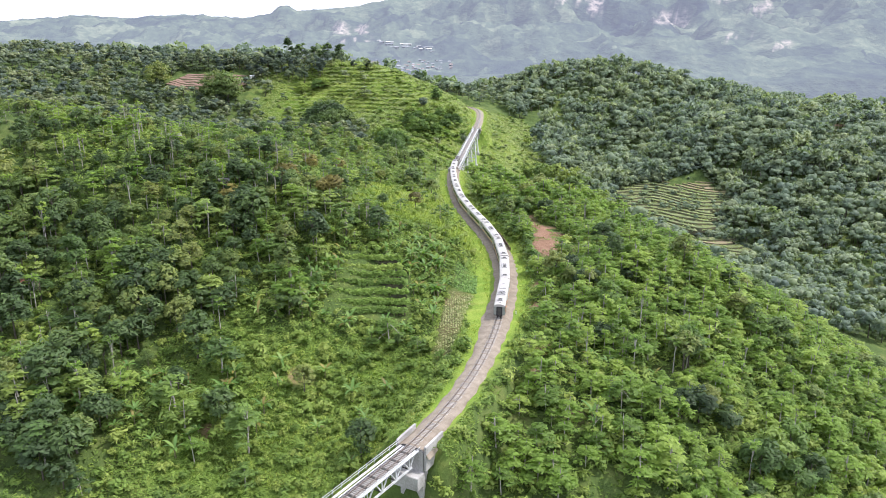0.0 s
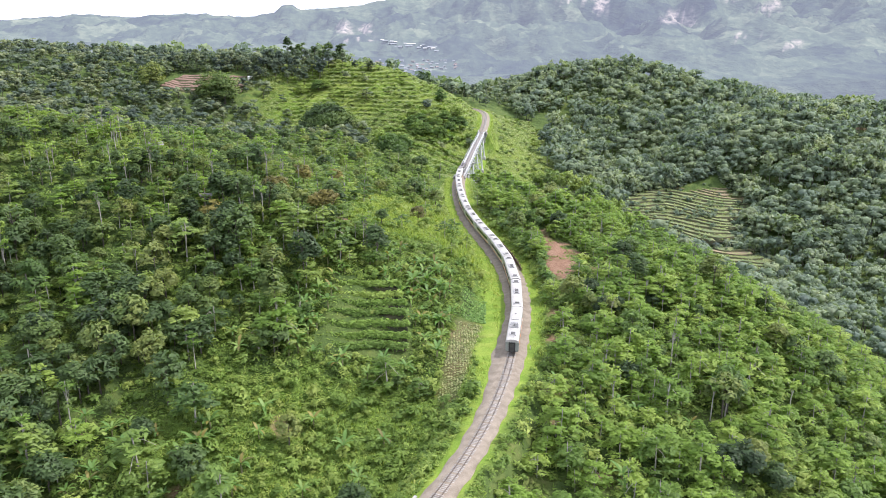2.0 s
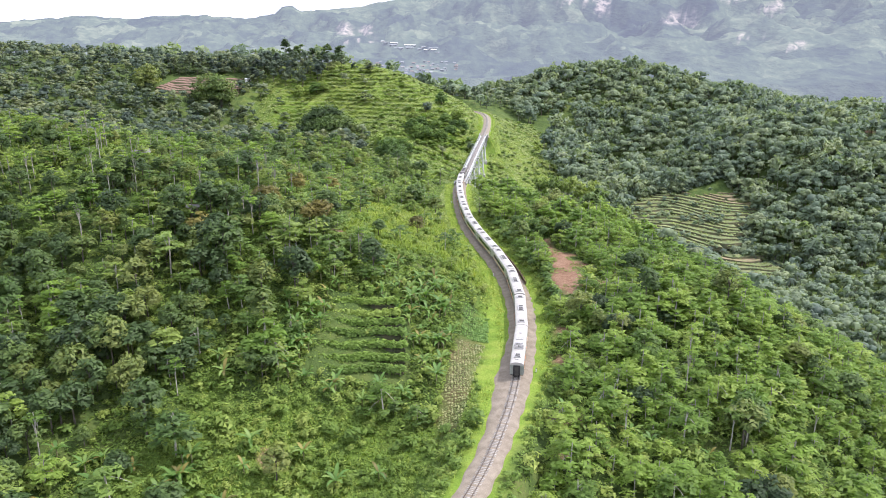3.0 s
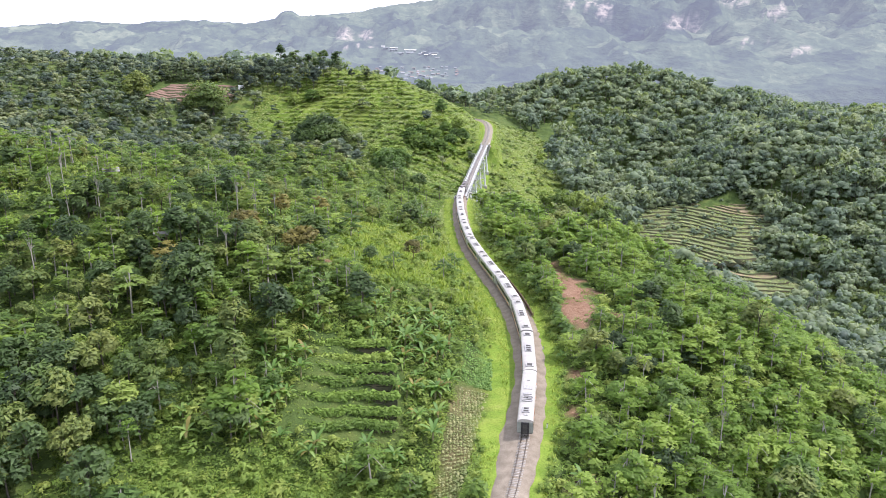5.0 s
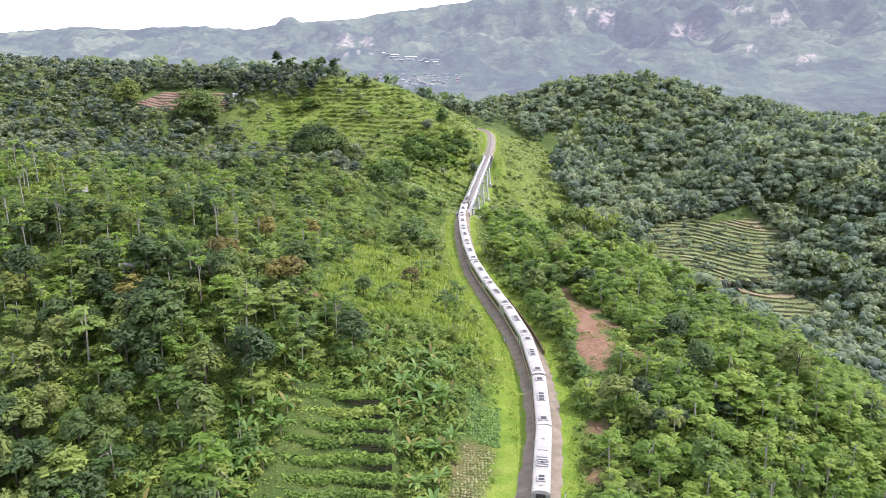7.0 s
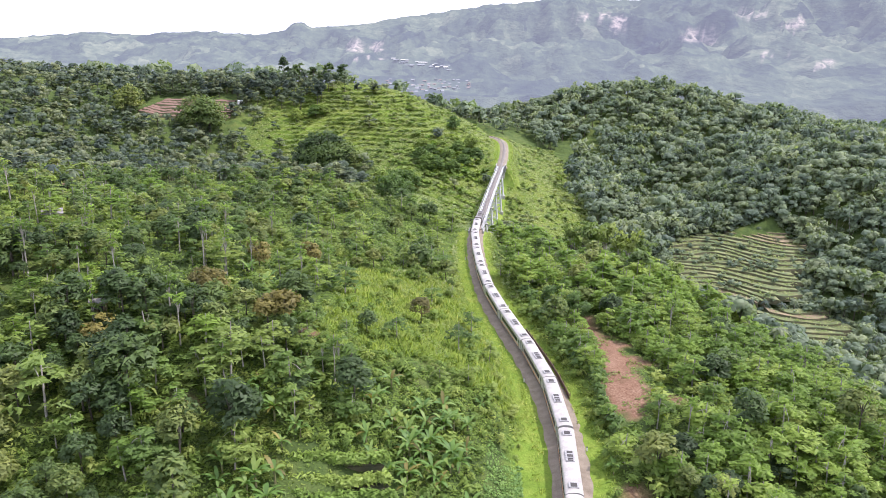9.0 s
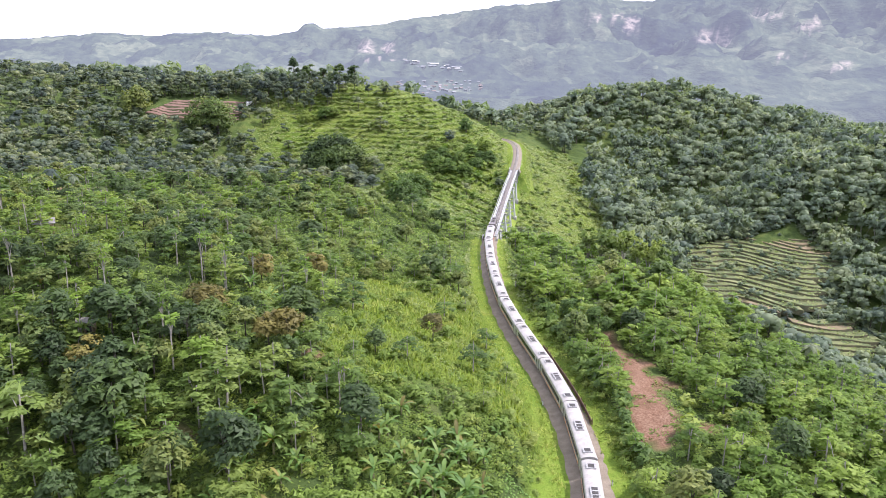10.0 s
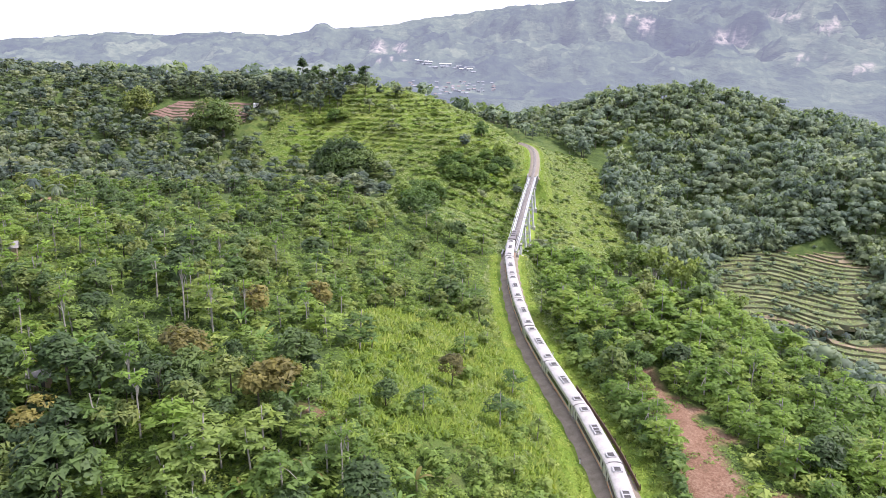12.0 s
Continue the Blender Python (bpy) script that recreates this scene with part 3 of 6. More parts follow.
def build_mountains():
    az = np.concatenate([np.linspace(-62, -37, 40), np.linspace(-36.8, 36.8, 440), np.linspace(37, 62, 40)])
    rs = np.concatenate([np.linspace(1250, 3300, 80), np.linspace(3340, 4400, 9)])
    A, R = np.meshgrid(az, rs)
    X, Y, Z, el = mountain(A, R)
    ny, nx = A.shape
    i = np.arange(nx * ny).reshape(ny, nx)
    quads = np.stack([i[:-1, :-1], i[:-1, 1:], i[1:, 1:], i[1:, :-1]], -1).reshape(-1, 4)
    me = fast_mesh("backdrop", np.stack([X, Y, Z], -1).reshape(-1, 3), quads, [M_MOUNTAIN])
    bare = np.zeros(A.shape)
    wa, we = A + 0.35 * waves(X, Y, 110, 44, 4), el + 0.14 * waves(X, Y, 90, 45, 4)
    for a, e, wa_, we_ in SCARS:
        bare = np.maximum(bare, 1 - smooth(0.35, 1.0, np.hypot((wa - a) / wa_, (we - e) / we_)))
    me.attributes.new("bare", "FLOAT", "POINT").data.foreach_set("value", bare.ravel().astype(np.float32))
    me.polygons.foreach_set("use_smooth", np.ones(len(quads), bool))
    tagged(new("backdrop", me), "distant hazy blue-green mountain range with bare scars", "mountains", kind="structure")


build_mountains()


# ---------------------------------------------------------------- railway
def ribbon(i0, i1, section, step=4):
    """A band along the line from a cross-section of (offset to the right, height)."""
    idx = np.arange(i0, i1 + 1, step)
    o, z = np.array([s[0] for s in section]), np.array([s[1] for s in section])
    P = TRACK[idx][:, None, :] + SIDE[idx][:, None, :] * o[None, :, None]
    V = np.concatenate([P, np.broadcast_to(z[None, :, None], (*P.shape[:2], 1))], -1)
    n, k = len(idx), len(section)
    g = np.arange(n * k).reshape(n, k)
    return V.reshape(-1, 3), np.stack([g[:-1, :-1], g[:-1, 1:], g[1:, 1:], g[1:, :-1]], -1).reshape(-1, 4)


I_START, I_BRIDGE, I_V0, I_V1, I_END = track_at_y(57.0), track_at_y(BRIDGE_Y), track_at_y(VIADUCT_Y[0]), track_at_y(VIADUCT_Y[1]), len(TRACK) - 1
railway = thing("railway", Matrix(), "single narrow-gauge railway track on grey ballast", "railway", kind="structure")
for i0, i1 in ((I_BRIDGE, I_V0), (I_V1, I_END)):
    V, Q = ribbon(i0, i1, [(-5.4, -2.0), (-4.3, -0.62), (-2.4, -0.55), (-1.75, -0.2), (1.75, -0.2), (2.4, -0.55), (3.7, -0.62), (4.8, -2.0)])
    rows_of = V.reshape(-1, 8, 3)
    idx = np.arange(i0, i1 + 1, 4)
    yy = TRACK[idx, 1]
    wide_left = np.interp(yy, [140, 160, 181, 206, 250, 320, 390], [2.6, 3.0, 4.5, 2.9, 3.5, 3.2, 2.8]) + 0.2 * np.sin(yy * 0.7)
    wide_right = np.interp(yy, [140, 165, 180, 208, 230, 255, 320, 390], [2.5, 2.6, 3.1, 3.7, 4.3, 3.9, 3.2, 2.9]) + 0.2 * np.sin(yy * 0.9)
    for col, off in ((0, -wide_left - 1.1), (1, -wide_left), (6, wide_right), (7, wide_right + 1.1)):
        rows_of[:, col, :2] = TRACK[idx] + SIDE[idx] * off[:, None]
    V = V + np.stack([0 * V[:, 0], 0 * V[:, 0], 0.05 * waves(V[:, 0], V[:, 1], 3, 51)], -1)
    ob = new("ballast_bed", fast_mesh("ballast_bed", V, Q, [M_BALLAST]))
    ob.parent = railway
for off in (-0.568, 0.568):
    V, Q = ribbon(I_START, I_END, [(off - 0.07, -0.16), (off - 0.035, -0.03), (off - 0.036, 0), (off + 0.036, 0), (off + 0.035, -0.03), (off + 0.07, -0.16)], 3)
    ob = new("rail", fast_mesh("rail", V, Q, [M_RAIL]))
    ob.parent = railway


def sleepers():
    corners = np.array([(sx * 1.0, sy * 0.12, z) for z in (-0.34, -0.145) for sx, sy in ((-1, -1), (1, -1), (1, 1), (-1, 1))])
    faces = np.array([(4, 5, 6, 7), (0, 1, 5, 4), (1, 2, 6, 5), (2, 3, 7, 6), (3, 0, 4, 7)])
    s = np.arange(I_START * 0.5, I_END * 0.5 - 1, 0.6)
    i = np.clip((s / 0.5).astype(int), 0, I_END)
    P = TRACK[i][:, None, :] + SIDE[i][:, None, :] * corners[None, :, :1] + HEAD[i][:, None, :] * corners[None, :, 1:2]
    V = np.concatenate([P, np.broadcast_to(corners[None, :, 2:], (len(i), 8, 1))], -1).reshape(-1, 3)
    Q = (faces[None] + 8 * np.arange(len(i))[:, None, None]).reshape(-1, 4)
    ob = new("sleepers", fast_mesh("sleepers", V, Q, [M_SLEEPER]))
    ob.parent = railway
    tagged(ob, "concrete sleepers under both rails", kind="stuff")


sleepers()


def at_track(i, off=0.0, z=0.0):
    p = TRACK[i] + SIDE[i] * off
    return Vector((p[0], p[1], z))


# rusty guard wall of old rails at the outer side of the curve, a drain edge and white marker posts
def guard_wall():
    i0, i1 = track_at_y(243), track_at_y(281)
    wall = thing("retaining_fence", Matrix(), "low rust-brown retaining fence of old rails beside the track", "fence", kind="structure")
    i = i0
    while i < i1:
        j = min(i + 6, i1)
        a, b = at_track(i, 4.2, 0.1), at_track(j, 4.2, 0.1)
        bm = bmesh.new()
        beam(bm, a + Vector((0, 0, -0.28)), b + Vector((0, 0, -0.28)), 0.14, 1.1)
        bmesh.ops.rotate(bm, verts=bm.verts, cent=(a + b) / 2, matrix=Matrix.Rotation(0.0, 3, "Z"))
        part("panel", bm, M_RUSTWALL, wall)
        part("post", rod(bmesh.new(), at_track(i, 4.4, -1.3), at_track(i, 4.4, 0.72), 0.09, 0.08, 6), M_RUSTWALL, wall)
        i = j


guard_wall()


def marker_post(i, off):
    base = at_track(i, off, -0.68)
    ob = thing("marker_post", Matrix.Translation(base), "small white-painted concrete trackside marker post", "marker post", "trackside marker posts")
    part("shaft", boxed((0, 0, 0.4), (0.22, 0.22, 0.9), 0.03), M_WHITE, ob)
    part("cap", boxed((0, 0, 0.9), (0.26, 0.26, 0.1), 0.02), M_DARK, ob)


for y, off in ((186, 4.0), (222, 4.1), (252, -3.9), (300, 4.0), (350, -4.0), (580, 3.8), (640, -3.8)):
    marker_post(track_at_y(y), off)


# ---------------------------------------------------------------- bridges
def truss_span(name, i0, i1, depth, panels, label):
    """A deck truss: two side frames under the track, floor beams, and walkways with railings."""
    a, b = at_track(i0), at_track(i1)
    length = (b - a).length
    ang = math.atan2((b - a).y, (b - a).x)
    span = thing(name, Matrix.Translation(a) @ Matrix.Rotation(ang, 4, "Z"), label, "bridge span", "bridge spans", "structure")
    step = length / panels
    for side in (-1.25, 1.25):
        part("top_chord", boxed((length / 2, side, -0.55), (length - 0.1, 0.3, 0.34)), M_WHITESTEEL, span)
        part("bottom_chord", boxed((length / 2, side, -depth), (length - step * 0.6, 0.3, 0.34)), M_WHITESTEEL, span)
        for k in range(panels):
            x0, x1 = k * step, (k + 1) * step
            m = (x0 + x1) / 2
            part("diagonal", beam(bmesh.new(), (x0 + 0.1, side, -0.6), (m, side, -depth), 0.2, 0.2), M_WHITESTEEL, span)
            part("diagonal", beam(bmesh.new(), (m, side, -depth), (x1 - 0.1, side, -0.6), 0.2, 0.2), M_WHITESTEEL, span)
            part("upright", beam(bmesh.new(), (m, side, -depth), (m, side, -0.6), 0.16, 0.16), M_WHITESTEEL, span)
    bm = bmesh.new()
    for k in range(panels * 2 + 1):
        box(bm, (k * step / 2, 0, -0.6), (0.2, 2.5, 0.3))
        if k % 2:
            box(bm, (k * step / 2, 0, -depth), (0.16, 2.5, 0.16))
    part("floor_beams", bm, M_DARK, span)
    for side in (-1, 1):
        bm = bmesh.new()
        box(bm, (length / 2, side * 1.85, -0.3), (length - 0.1, 0.45, 0.09))
        part("walkway", bm, M_WHITESTEEL, span)
        bm = bmesh.new()
        for k in range(int(length / 2.2) + 1):
            x = min(0.1 + k * 2.2, length - 0.1)
            box(bm, (x, side * 2.35, 0.22), (0.07, 0.07, 1.0))
        for z in (0.25, 0.7):
            box(bm, (length / 2, side * 2.35, z), (length - 0.1, 0.06, 0.06))
        part("railing", bm, M_WHITESTEEL, span)
    part("timber_deck", boxed((length / 2, 0, -0.36), (length - 0.05, 2.2, 0.05)), M_DARK, span)
    return span


def pier(i, top, label):
    """A trestle tower: four splayed legs, struts and cross bracing on a concrete footing."""
    c = at_track(i)
    base = float(ground(np.array([c.x]), np.array([c.y]))[0]) - 1.5
    h = HEAD[i]
    ob = thing("bridge_pier", Matrix.Translation((c.x, c.y, base)) @ Matrix.Rotation(math.atan2(h[1], h[0]), 4, "Z"), label, "bridge pier", "viaduct piers", "structure")
    height = top - base
    part("cap", boxed((0, 0, height - 0.35), (2.4, 5.0, 0.7), 0.05), M_CONCRETE, ob)

    def leg(sx, sy, z):
        k = 1 - z / height
        return Vector((sx * (0.9 + 0.5 * k), sy * (1.7 + 0.085 * height * k), z))
    for sx in (-1, 1):
        for sy in (-1, 1):
            part("leg", beam(bmesh.new(), leg(sx, sy, 0), leg(sx, sy, height - 0.6), 0.7, 0.7), M_WHITESTEEL, ob)
    n = max(1, round(height / 6))
    for k in range(n):
        z0, z1 = height * k / n + 0.3, height * (k + 1) / n - 0.6
        for sx in (-1, 1):
            part("strut", beam(bmesh.new(), leg(sx, -1, z0), leg(sx, 1, z0), 0.4), M_WHITESTEEL, ob)
            part("brace", beam(bmesh.new(), leg(sx, -1, z0), leg(sx, 1, z1), 0.28), M_WHITESTEEL, ob)
            part("brace", beam(bmesh.new(), leg(sx, 1, z0), leg(sx, -1, z1), 0.28), M_WHITESTEEL, ob)
        for sy in (-1, 1):
            part("strut", beam(bmesh.new(), leg(-1, sy, z0), leg(1, sy, z0), 0.22), M_WHITESTEEL, ob)
            part("brace", beam(bmesh.new(), leg(-1, sy, z0), leg(1, sy, z1), 0.16), M_WHITESTEEL, ob)
    for sy in (-1, 1):
        part("footing", boxed((0, sy * (1.7 + 0.085 * height), 0.2), (4.0, 1.8, 2.4), 0.1), M_CONCRETE, ob)


def abutment(i, ahead, depth):
    c, h = at_track(i), HEAD[i]
    ob = thing("bridge_abutment", Matrix.Translation((c.x, c.y, 0)) @ Matrix.Rotation(math.atan2(h[1], h[0]), 4, "Z"), "pale concrete bridge abutment with wing walls", "bridge abutment", "bridge abutments", "structure")
    s = 1 if ahead else -1
    part("breast_wall", boxed((s * 1.0, 0, -depth / 2 - 0.7), (2.0, 4.8, depth), 0.05), M_CONCRETE, ob)
    for side in (-1, 1):
        bm = bmesh.new()
        box(bm, (s * 3.2, side * 2.9, -depth * 0.22), (6.4, 0.4, depth * 0.4 + 0.6))
        part("wing_wall", bm, M_CONCRETE, ob)
        part("coping", boxed((s * 3.2, side * 2.9, 0.28), (6.5, 0.5, 0.12), 0.02), M_CONCRETE, ob)


SPAN_Y = [394.5, 418, 451, 484, 517, 540, 555.5]
for y0, y1 in zip(SPAN_Y, SPAN_Y[1:]):
    truss_span("viaduct_span", track_at_y(y0) , track_at_y(y1) - 1, 3.4, max(4, round((y1 - y0) / 4.2)), "white-painted steel deck truss span of the railway viaduct")
for y in SPAN_Y[1:-1]:
    pier(track_at_y(y), -3.6, "tall white-painted steel trestle tower of the viaduct")
abutment(I_V0, False, 9)
abutment(I_V1, True, 9)
truss_span("bridge_span", track_at_y(88.5), I_BRIDGE - 1, 3.2, 9, "white-painted steel deck truss span of the near railway bridge")
truss_span("bridge_span", track_at_y(57), track_at_y(88.2), 3.2, 9, "white-painted steel deck truss span of the near railway bridge")
pier(track_at_y(88.3), -3.4, "white-painted steel trestle tower of the near bridge")
abutment(I_BRIDGE, True, 10)
c = at_track(I_BRIDGE - 5)
block = thing("bridge_bearing_block", Matrix.Translation(c) @ Matrix.Rotation(math.atan2(HEAD[I_BRIDGE][1], HEAD[I_BRIDGE][0]), 4, "Z"), "pale concrete bearing block at the bridge end", "bridge abutment", kind="structure")
part("shelf", boxed((1.2, 0, -6.0), (2.6, 5.6, 2.6), 0.08), M_CONCRETE, block)

# ---------------------------------------------------------------- train
CAR_PITCH, CAR_LEN, CAR_W = 21.65, 20.95, 2.99


def loft(section, x0, x1, taper=0.0):
    """A closed tube of a (y, z) section between two ends."""
    bm = bmesh.new()
    rows = []
    for x, k in ((x0, 1 - taper), (x0 + 0.25, 1), (x1 - 0.25, 1), (x1, 1 - taper)):
        rows.append([bm.verts.new((x, y * k, z)) for y, z in section])
    n = len(section)
    for a, b in zip(rows, rows[1:]):
        for i in range(n):
            bm.faces.new((a[i], a[(i + 1) % n], b[(i + 1) % n], b[i]))
    bm.faces.new(rows[0][::-1])
    bm.faces.new(rows[-1])
    bmesh.ops.recalc_face_normals(bm, faces=bm.faces)
    return bm


def bogie(parent, x):
    bm = bmesh.new()
    for side in (-0.95, 0.95):
        box(bm, (x, side, 0.55), (3.2, 0.18, 0.26))
        box(bm, (x, side, 0.72), (0.6, 0.3, 0.35))
    box(bm, (x, 0, 0.6), (0.5, 1.9, 0.3))
    bog = part("bogie", bm, M_DARK, parent)
    for dx in (-1.1, 1.1):
        for side in (-0.6, 0.6):
            part("wheel", rod(bmesh.new(), (x + dx, side - 0.06, 0.43), (x + dx, side + 0.06, 0.43), 0.43, 0.43, 14), M_RAIL, bog)


def roof_unit(parent, x, length, width, kind):
    bm = boxed((x, 0, 3.93), (length, width, 0.2), 0.05)
    ac = part("air_conditioner", bm, M_GRILLE, parent, "roof-mounted air-conditioning unit")
    for dx in ((-length * 0.24, length * 0.24) if kind == "pair" else (0,)):
        part("grille", boxed((x + dx, 0, 4.05), (length * (0.3 if kind == "pair" else 0.7), width * 0.62, 0.06)), M_DARK, ac)


def end_gear(parent, s):
    """Gangway, end door, buffers and coupling; s is +1 ahead, -1 behind."""
    e = s * CAR_LEN / 2
    g = part("gangway", boxed((e + s * 0.16, 0, 2.0), (0.34, 1.5, 2.3), 0.06), M_RUBBER, parent, "black rubber gangway frame")
    part("end_door", boxed((e + s * 0.345, 0, 1.9), (0.03, 0.8, 1.9)), M_DARK, g)
    part("coupler", boxed((e + s * 0.3, 0, 0.85), (0.75, 0.3, 0.25), 0.03), M_DARK, parent)
    for side in (-1, 1):
        part("end_lamp", boxed((e + s * 0.02, side * 1.1, 3.2), (0.06, 0.2, 0.2), 0.02), M_GLASS, parent)


def car_shell(label, generator=False):
    car = thing("generator_car" if generator else "passenger_car", Matrix(), label, "train car", "cars of the train")
    L, W = CAR_LEN, CAR_W / 2
    body = [(-W + 0.05, 0.95), (-W, 1.2), (-W, 2.9), (-W + 0.04, 3.2), (W - 0.04, 3.2), (W, 2.9), (W, 1.2), (W - 0.05, 0.95)]
    part("body", loft(body, -L / 2, L / 2, 0.01), M_GREYBODY if generator else M_STEELBODY, car)
    arch = [(-W - 0.02, 3.19)] + [(W * 1.01 * -math.cos(a), 3.2 + 0.66 * math.sin(a)**0.75) for a in np.linspace(0.12, math.pi - 0.12, 13)] + [(W + 0.02, 3.19)]
    part("roof", loft(arch, -L / 2 - 0.12, L / 2 + 0.12, 0.03), M_ROOF, car, "white ribbed train roof")
    bm = bmesh.new()
    for x, l in ((-2.6, 2.2), (0.4, 2.6), (3.2, 1.8)):
        box(bm, (x, 0, 0.72), (l, 2.3, 0.55))
    part("underfloor_boxes", bm, M_DARK, car)
    part("sill", boxed((0, 0, 0.93), (L - 0.1, 2.7, 0.18)), M_DARK, car)
    for x in (-7.0, 7.0):
        bogie(car, x)
    for s in (-1, 1):
        end_gear(car, s)
    for side in (-1, 1):
        y = side * (W + 0.008)
        if not generator:
            part("window_band", boxed((0, y, 2.35), (15.6, 0.03, 0.98)), M_RUBBER, car)
            for x in np.linspace(-7.0, 7.0, 10):
                part("window", boxed((x, y + side * 0.02, 2.35), (1.25, 0.03, 0.82), 0.008), M_GLASS, car)
            part("orange_stripe", boxed((0, y, 1.32), (19.6, 0.02, 0.16)), M_ORANGE, car, "orange stripe along the side")
            for x in (-9.2, 9.2):
                d = part("door", boxed((x, y, 2.05), (0.85, 0.04, 1.95), 0.01), M_GREYBODY, car)
                part("door_window", boxed((x, y + side * 0.025, 2.5), (0.42, 0.02, 0.7)), M_GLASS, d)
        else:
            part("livery_panel", boxed((-8.4, y, 2.05), (1.7, 0.02, 1.7)), M_ORANGE, car, "orange livery panel")
            part("livery_panel", boxed((-3.6, y, 1.7), (1.5, 0.02, 1.2)), M_ORANGE, car, "orange livery panel")
            part("livery_stripe", boxed((2.0, y, 1.28), (15.5, 0.02, 0.2)), M_ORANGE, car, "orange stripe along the side")
            for x in (0.1, 0.85, 1.6):
                part("louvre", boxed((x, y, 2.15), (0.45, 0.03, 1.3)), M_WHITE, car, "white louvre panel")
            part("window", boxed((-5.4, y, 2.5), (1.0, 0.03, 0.7), 0.01), M_GLASS, car)
            part("door", boxed((-9.4, y, 2.05), (0.8, 0.04, 1.95), 0.01), M_DARK, car)
            bm = bmesh.new()
            for x in (5.7, 6.7):
                bmesh.ops.create_cone(bm, segments=16, radius1=0.34, radius2=0.34, depth=0.03, cap_ends=True, matrix=Matrix.Translation((x, y, 1.95)) @ Matrix.Rotation(math.pi / 2, 4, "X"))
            beam(bm, (5.7, y, 2.0), (6.5, y, 2.45), 0.1, 0.05)
            part("emblem", bm, M_WHITE, car, "white round emblem shapes")
    return car


def generator_roof(car):
    roof_unit(car, -7.2, 1.9, 1.5, "pair")
    part("hatch", boxed((-9.0, 0, 3.9), (0.6, 0.7, 0.14), 0.03), M_GRILLE, car)
    for x in (-3.3, -1.9):
        sil = bmesh.new()
        for a in range(20):
            t0, t1 = a / 20 * 2 * math.pi, (a + 1) / 20 * 2 * math.pi
            beam(sil, (x + 0.42 * math.cos(t0), 1.05 * math.sin(t0), 4.0), (x + 0.42 * math.cos(t1), 1.05 * math.sin(t1), 4.0), 0.16, 0.16)
        part("exhaust_silencer", sil, M_GRILLE, car, "oval exhaust silencer ring on the roof")
    part("exhaust_pipe", rod(bmesh.new(), (-2.6, 0, 3.8), (-2.6, 0, 4.25), 0.16, 0.14, 10), M_DARK, car)
    part("vent", boxed((-0.3, 0, 3.92), (1.0, 1.7, 0.18), 0.04), M_GRILLE, car)
    part("vent", boxed((2.3, 0, 3.9), (1.5, 1.7, 0.12), 0.04), M_GRILLE, car)
    part("vent", boxed((5.6, 0, 3.92), (0.6, 0.6, 0.16), 0.04), M_GRILLE, car)


def place_on_track(s):
    """Pose of a car whose middle is s metres along the line."""
    i0, i1 = int(round((s - 7.0) / 0.5)), int(round((s + 7.0) / 0.5))
    a, b = TRACK[i0], TRACK[i1]
    m = (a + b) / 2
    return Matrix.Translation((m[0], m[1], 0)) @ Matrix.Rotation(math.atan2(b[1] - a[1], b[0] - a[0]), 4, "Z")


TAIL = track_at_y(180.6) * 0.5
gen = car_shell("grey and orange generator car with white roof at the train's tail", True)
generator_roof(gen)
for side in (-1, 1):
    part("end_wall", boxed((-CAR_LEN / 2 - 0.03, side * 1.09, 2.05), (0.06, 0.72, 2.15), 0.02), M_GREYBODY, gen)
gen.matrix_world = place_on_track(TAIL + CAR_LEN / 2)
first = car_shell("silver passenger car with white roof and dark window band")
for x, l, w, k in ((-8.6, 1.5, 1.7, "frame"), (-0.9, 1.1, 1.5, "pair"), (0.9, 2.4, 1.6, "pair"), (8.3, 1.6, 1.7, "frame")):
    roof_unit(first, x, l, w, k)
N_CARS = 9
first.matrix_world = place_on_track(TAIL + CAR_LEN / 2 + CAR_PITCH)
for k in range(2, N_CARS + 1):
    copy_thing(first, place_on_track(TAIL + CAR_LEN / 2 + CAR_PITCH * k))


def locomotive(m):
    ob = thing("locomotive", m, "dark diesel locomotive with grey hood at the head of the train", "locomotive")
    part("frame", boxed((0, 0, 1.05), (15.6, 2.8, 0.4), 0.05), M_DARK, ob)
    part("hood", boxed((1.4, 0, 2.45), (11.2, 2.1, 2.4), 0.18), M_LOCO, ob)
    cab_part = part("cab", boxed((-5.4, 0, 2.5), (2.6, 2.75, 2.6), 0.15), M_LOCO, ob)
    for side in (-1, 1):
        part("cab_window", boxed((-5.4, side * 1.38, 2.95), (1.4, 0.04, 0.7)), M_GLASS, cab_part)
    part("cab_window", boxed((-6.71, 0, 3.0), (0.04, 1.9, 0.6)), M_GLASS, cab_part)
    for x in (-1.6, 1.2, 4.4):
        part("radiator_fan", rod(bmesh.new(), (x, 0, 3.6), (x, 0, 3.78), 0.75, 0.7, 18), M_DARK, ob)
    for side in (-1, 1):
        bm = bmesh.new()
        for x in np.linspace(-3.8, 7.4, 9):
            beam(bm, (x, side * 1.36, 1.25), (x, side * 1.36, 2.2), 0.05)
        beam(bm, (-3.8, side * 1.36, 2.2), (7.4, side * 1.36, 2.2), 0.05)
        part("handrail", bm, M_WHITE, ob)
    part("fuel_tank", boxed((0, 0, 0.7), (3.6, 2.3, 0.6), 0.08), M_DARK, ob)
    for x in (-5.0, 5.0):
        bogie(ob, x)
    part("headlamp", boxed((7.9, 0, 3.1), (0.12, 0.5, 0.25), 0.03), M_GLASS, ob)


locomotive(place_on_track(TAIL + CAR_PITCH * (N_CARS + 1) + 8.2))


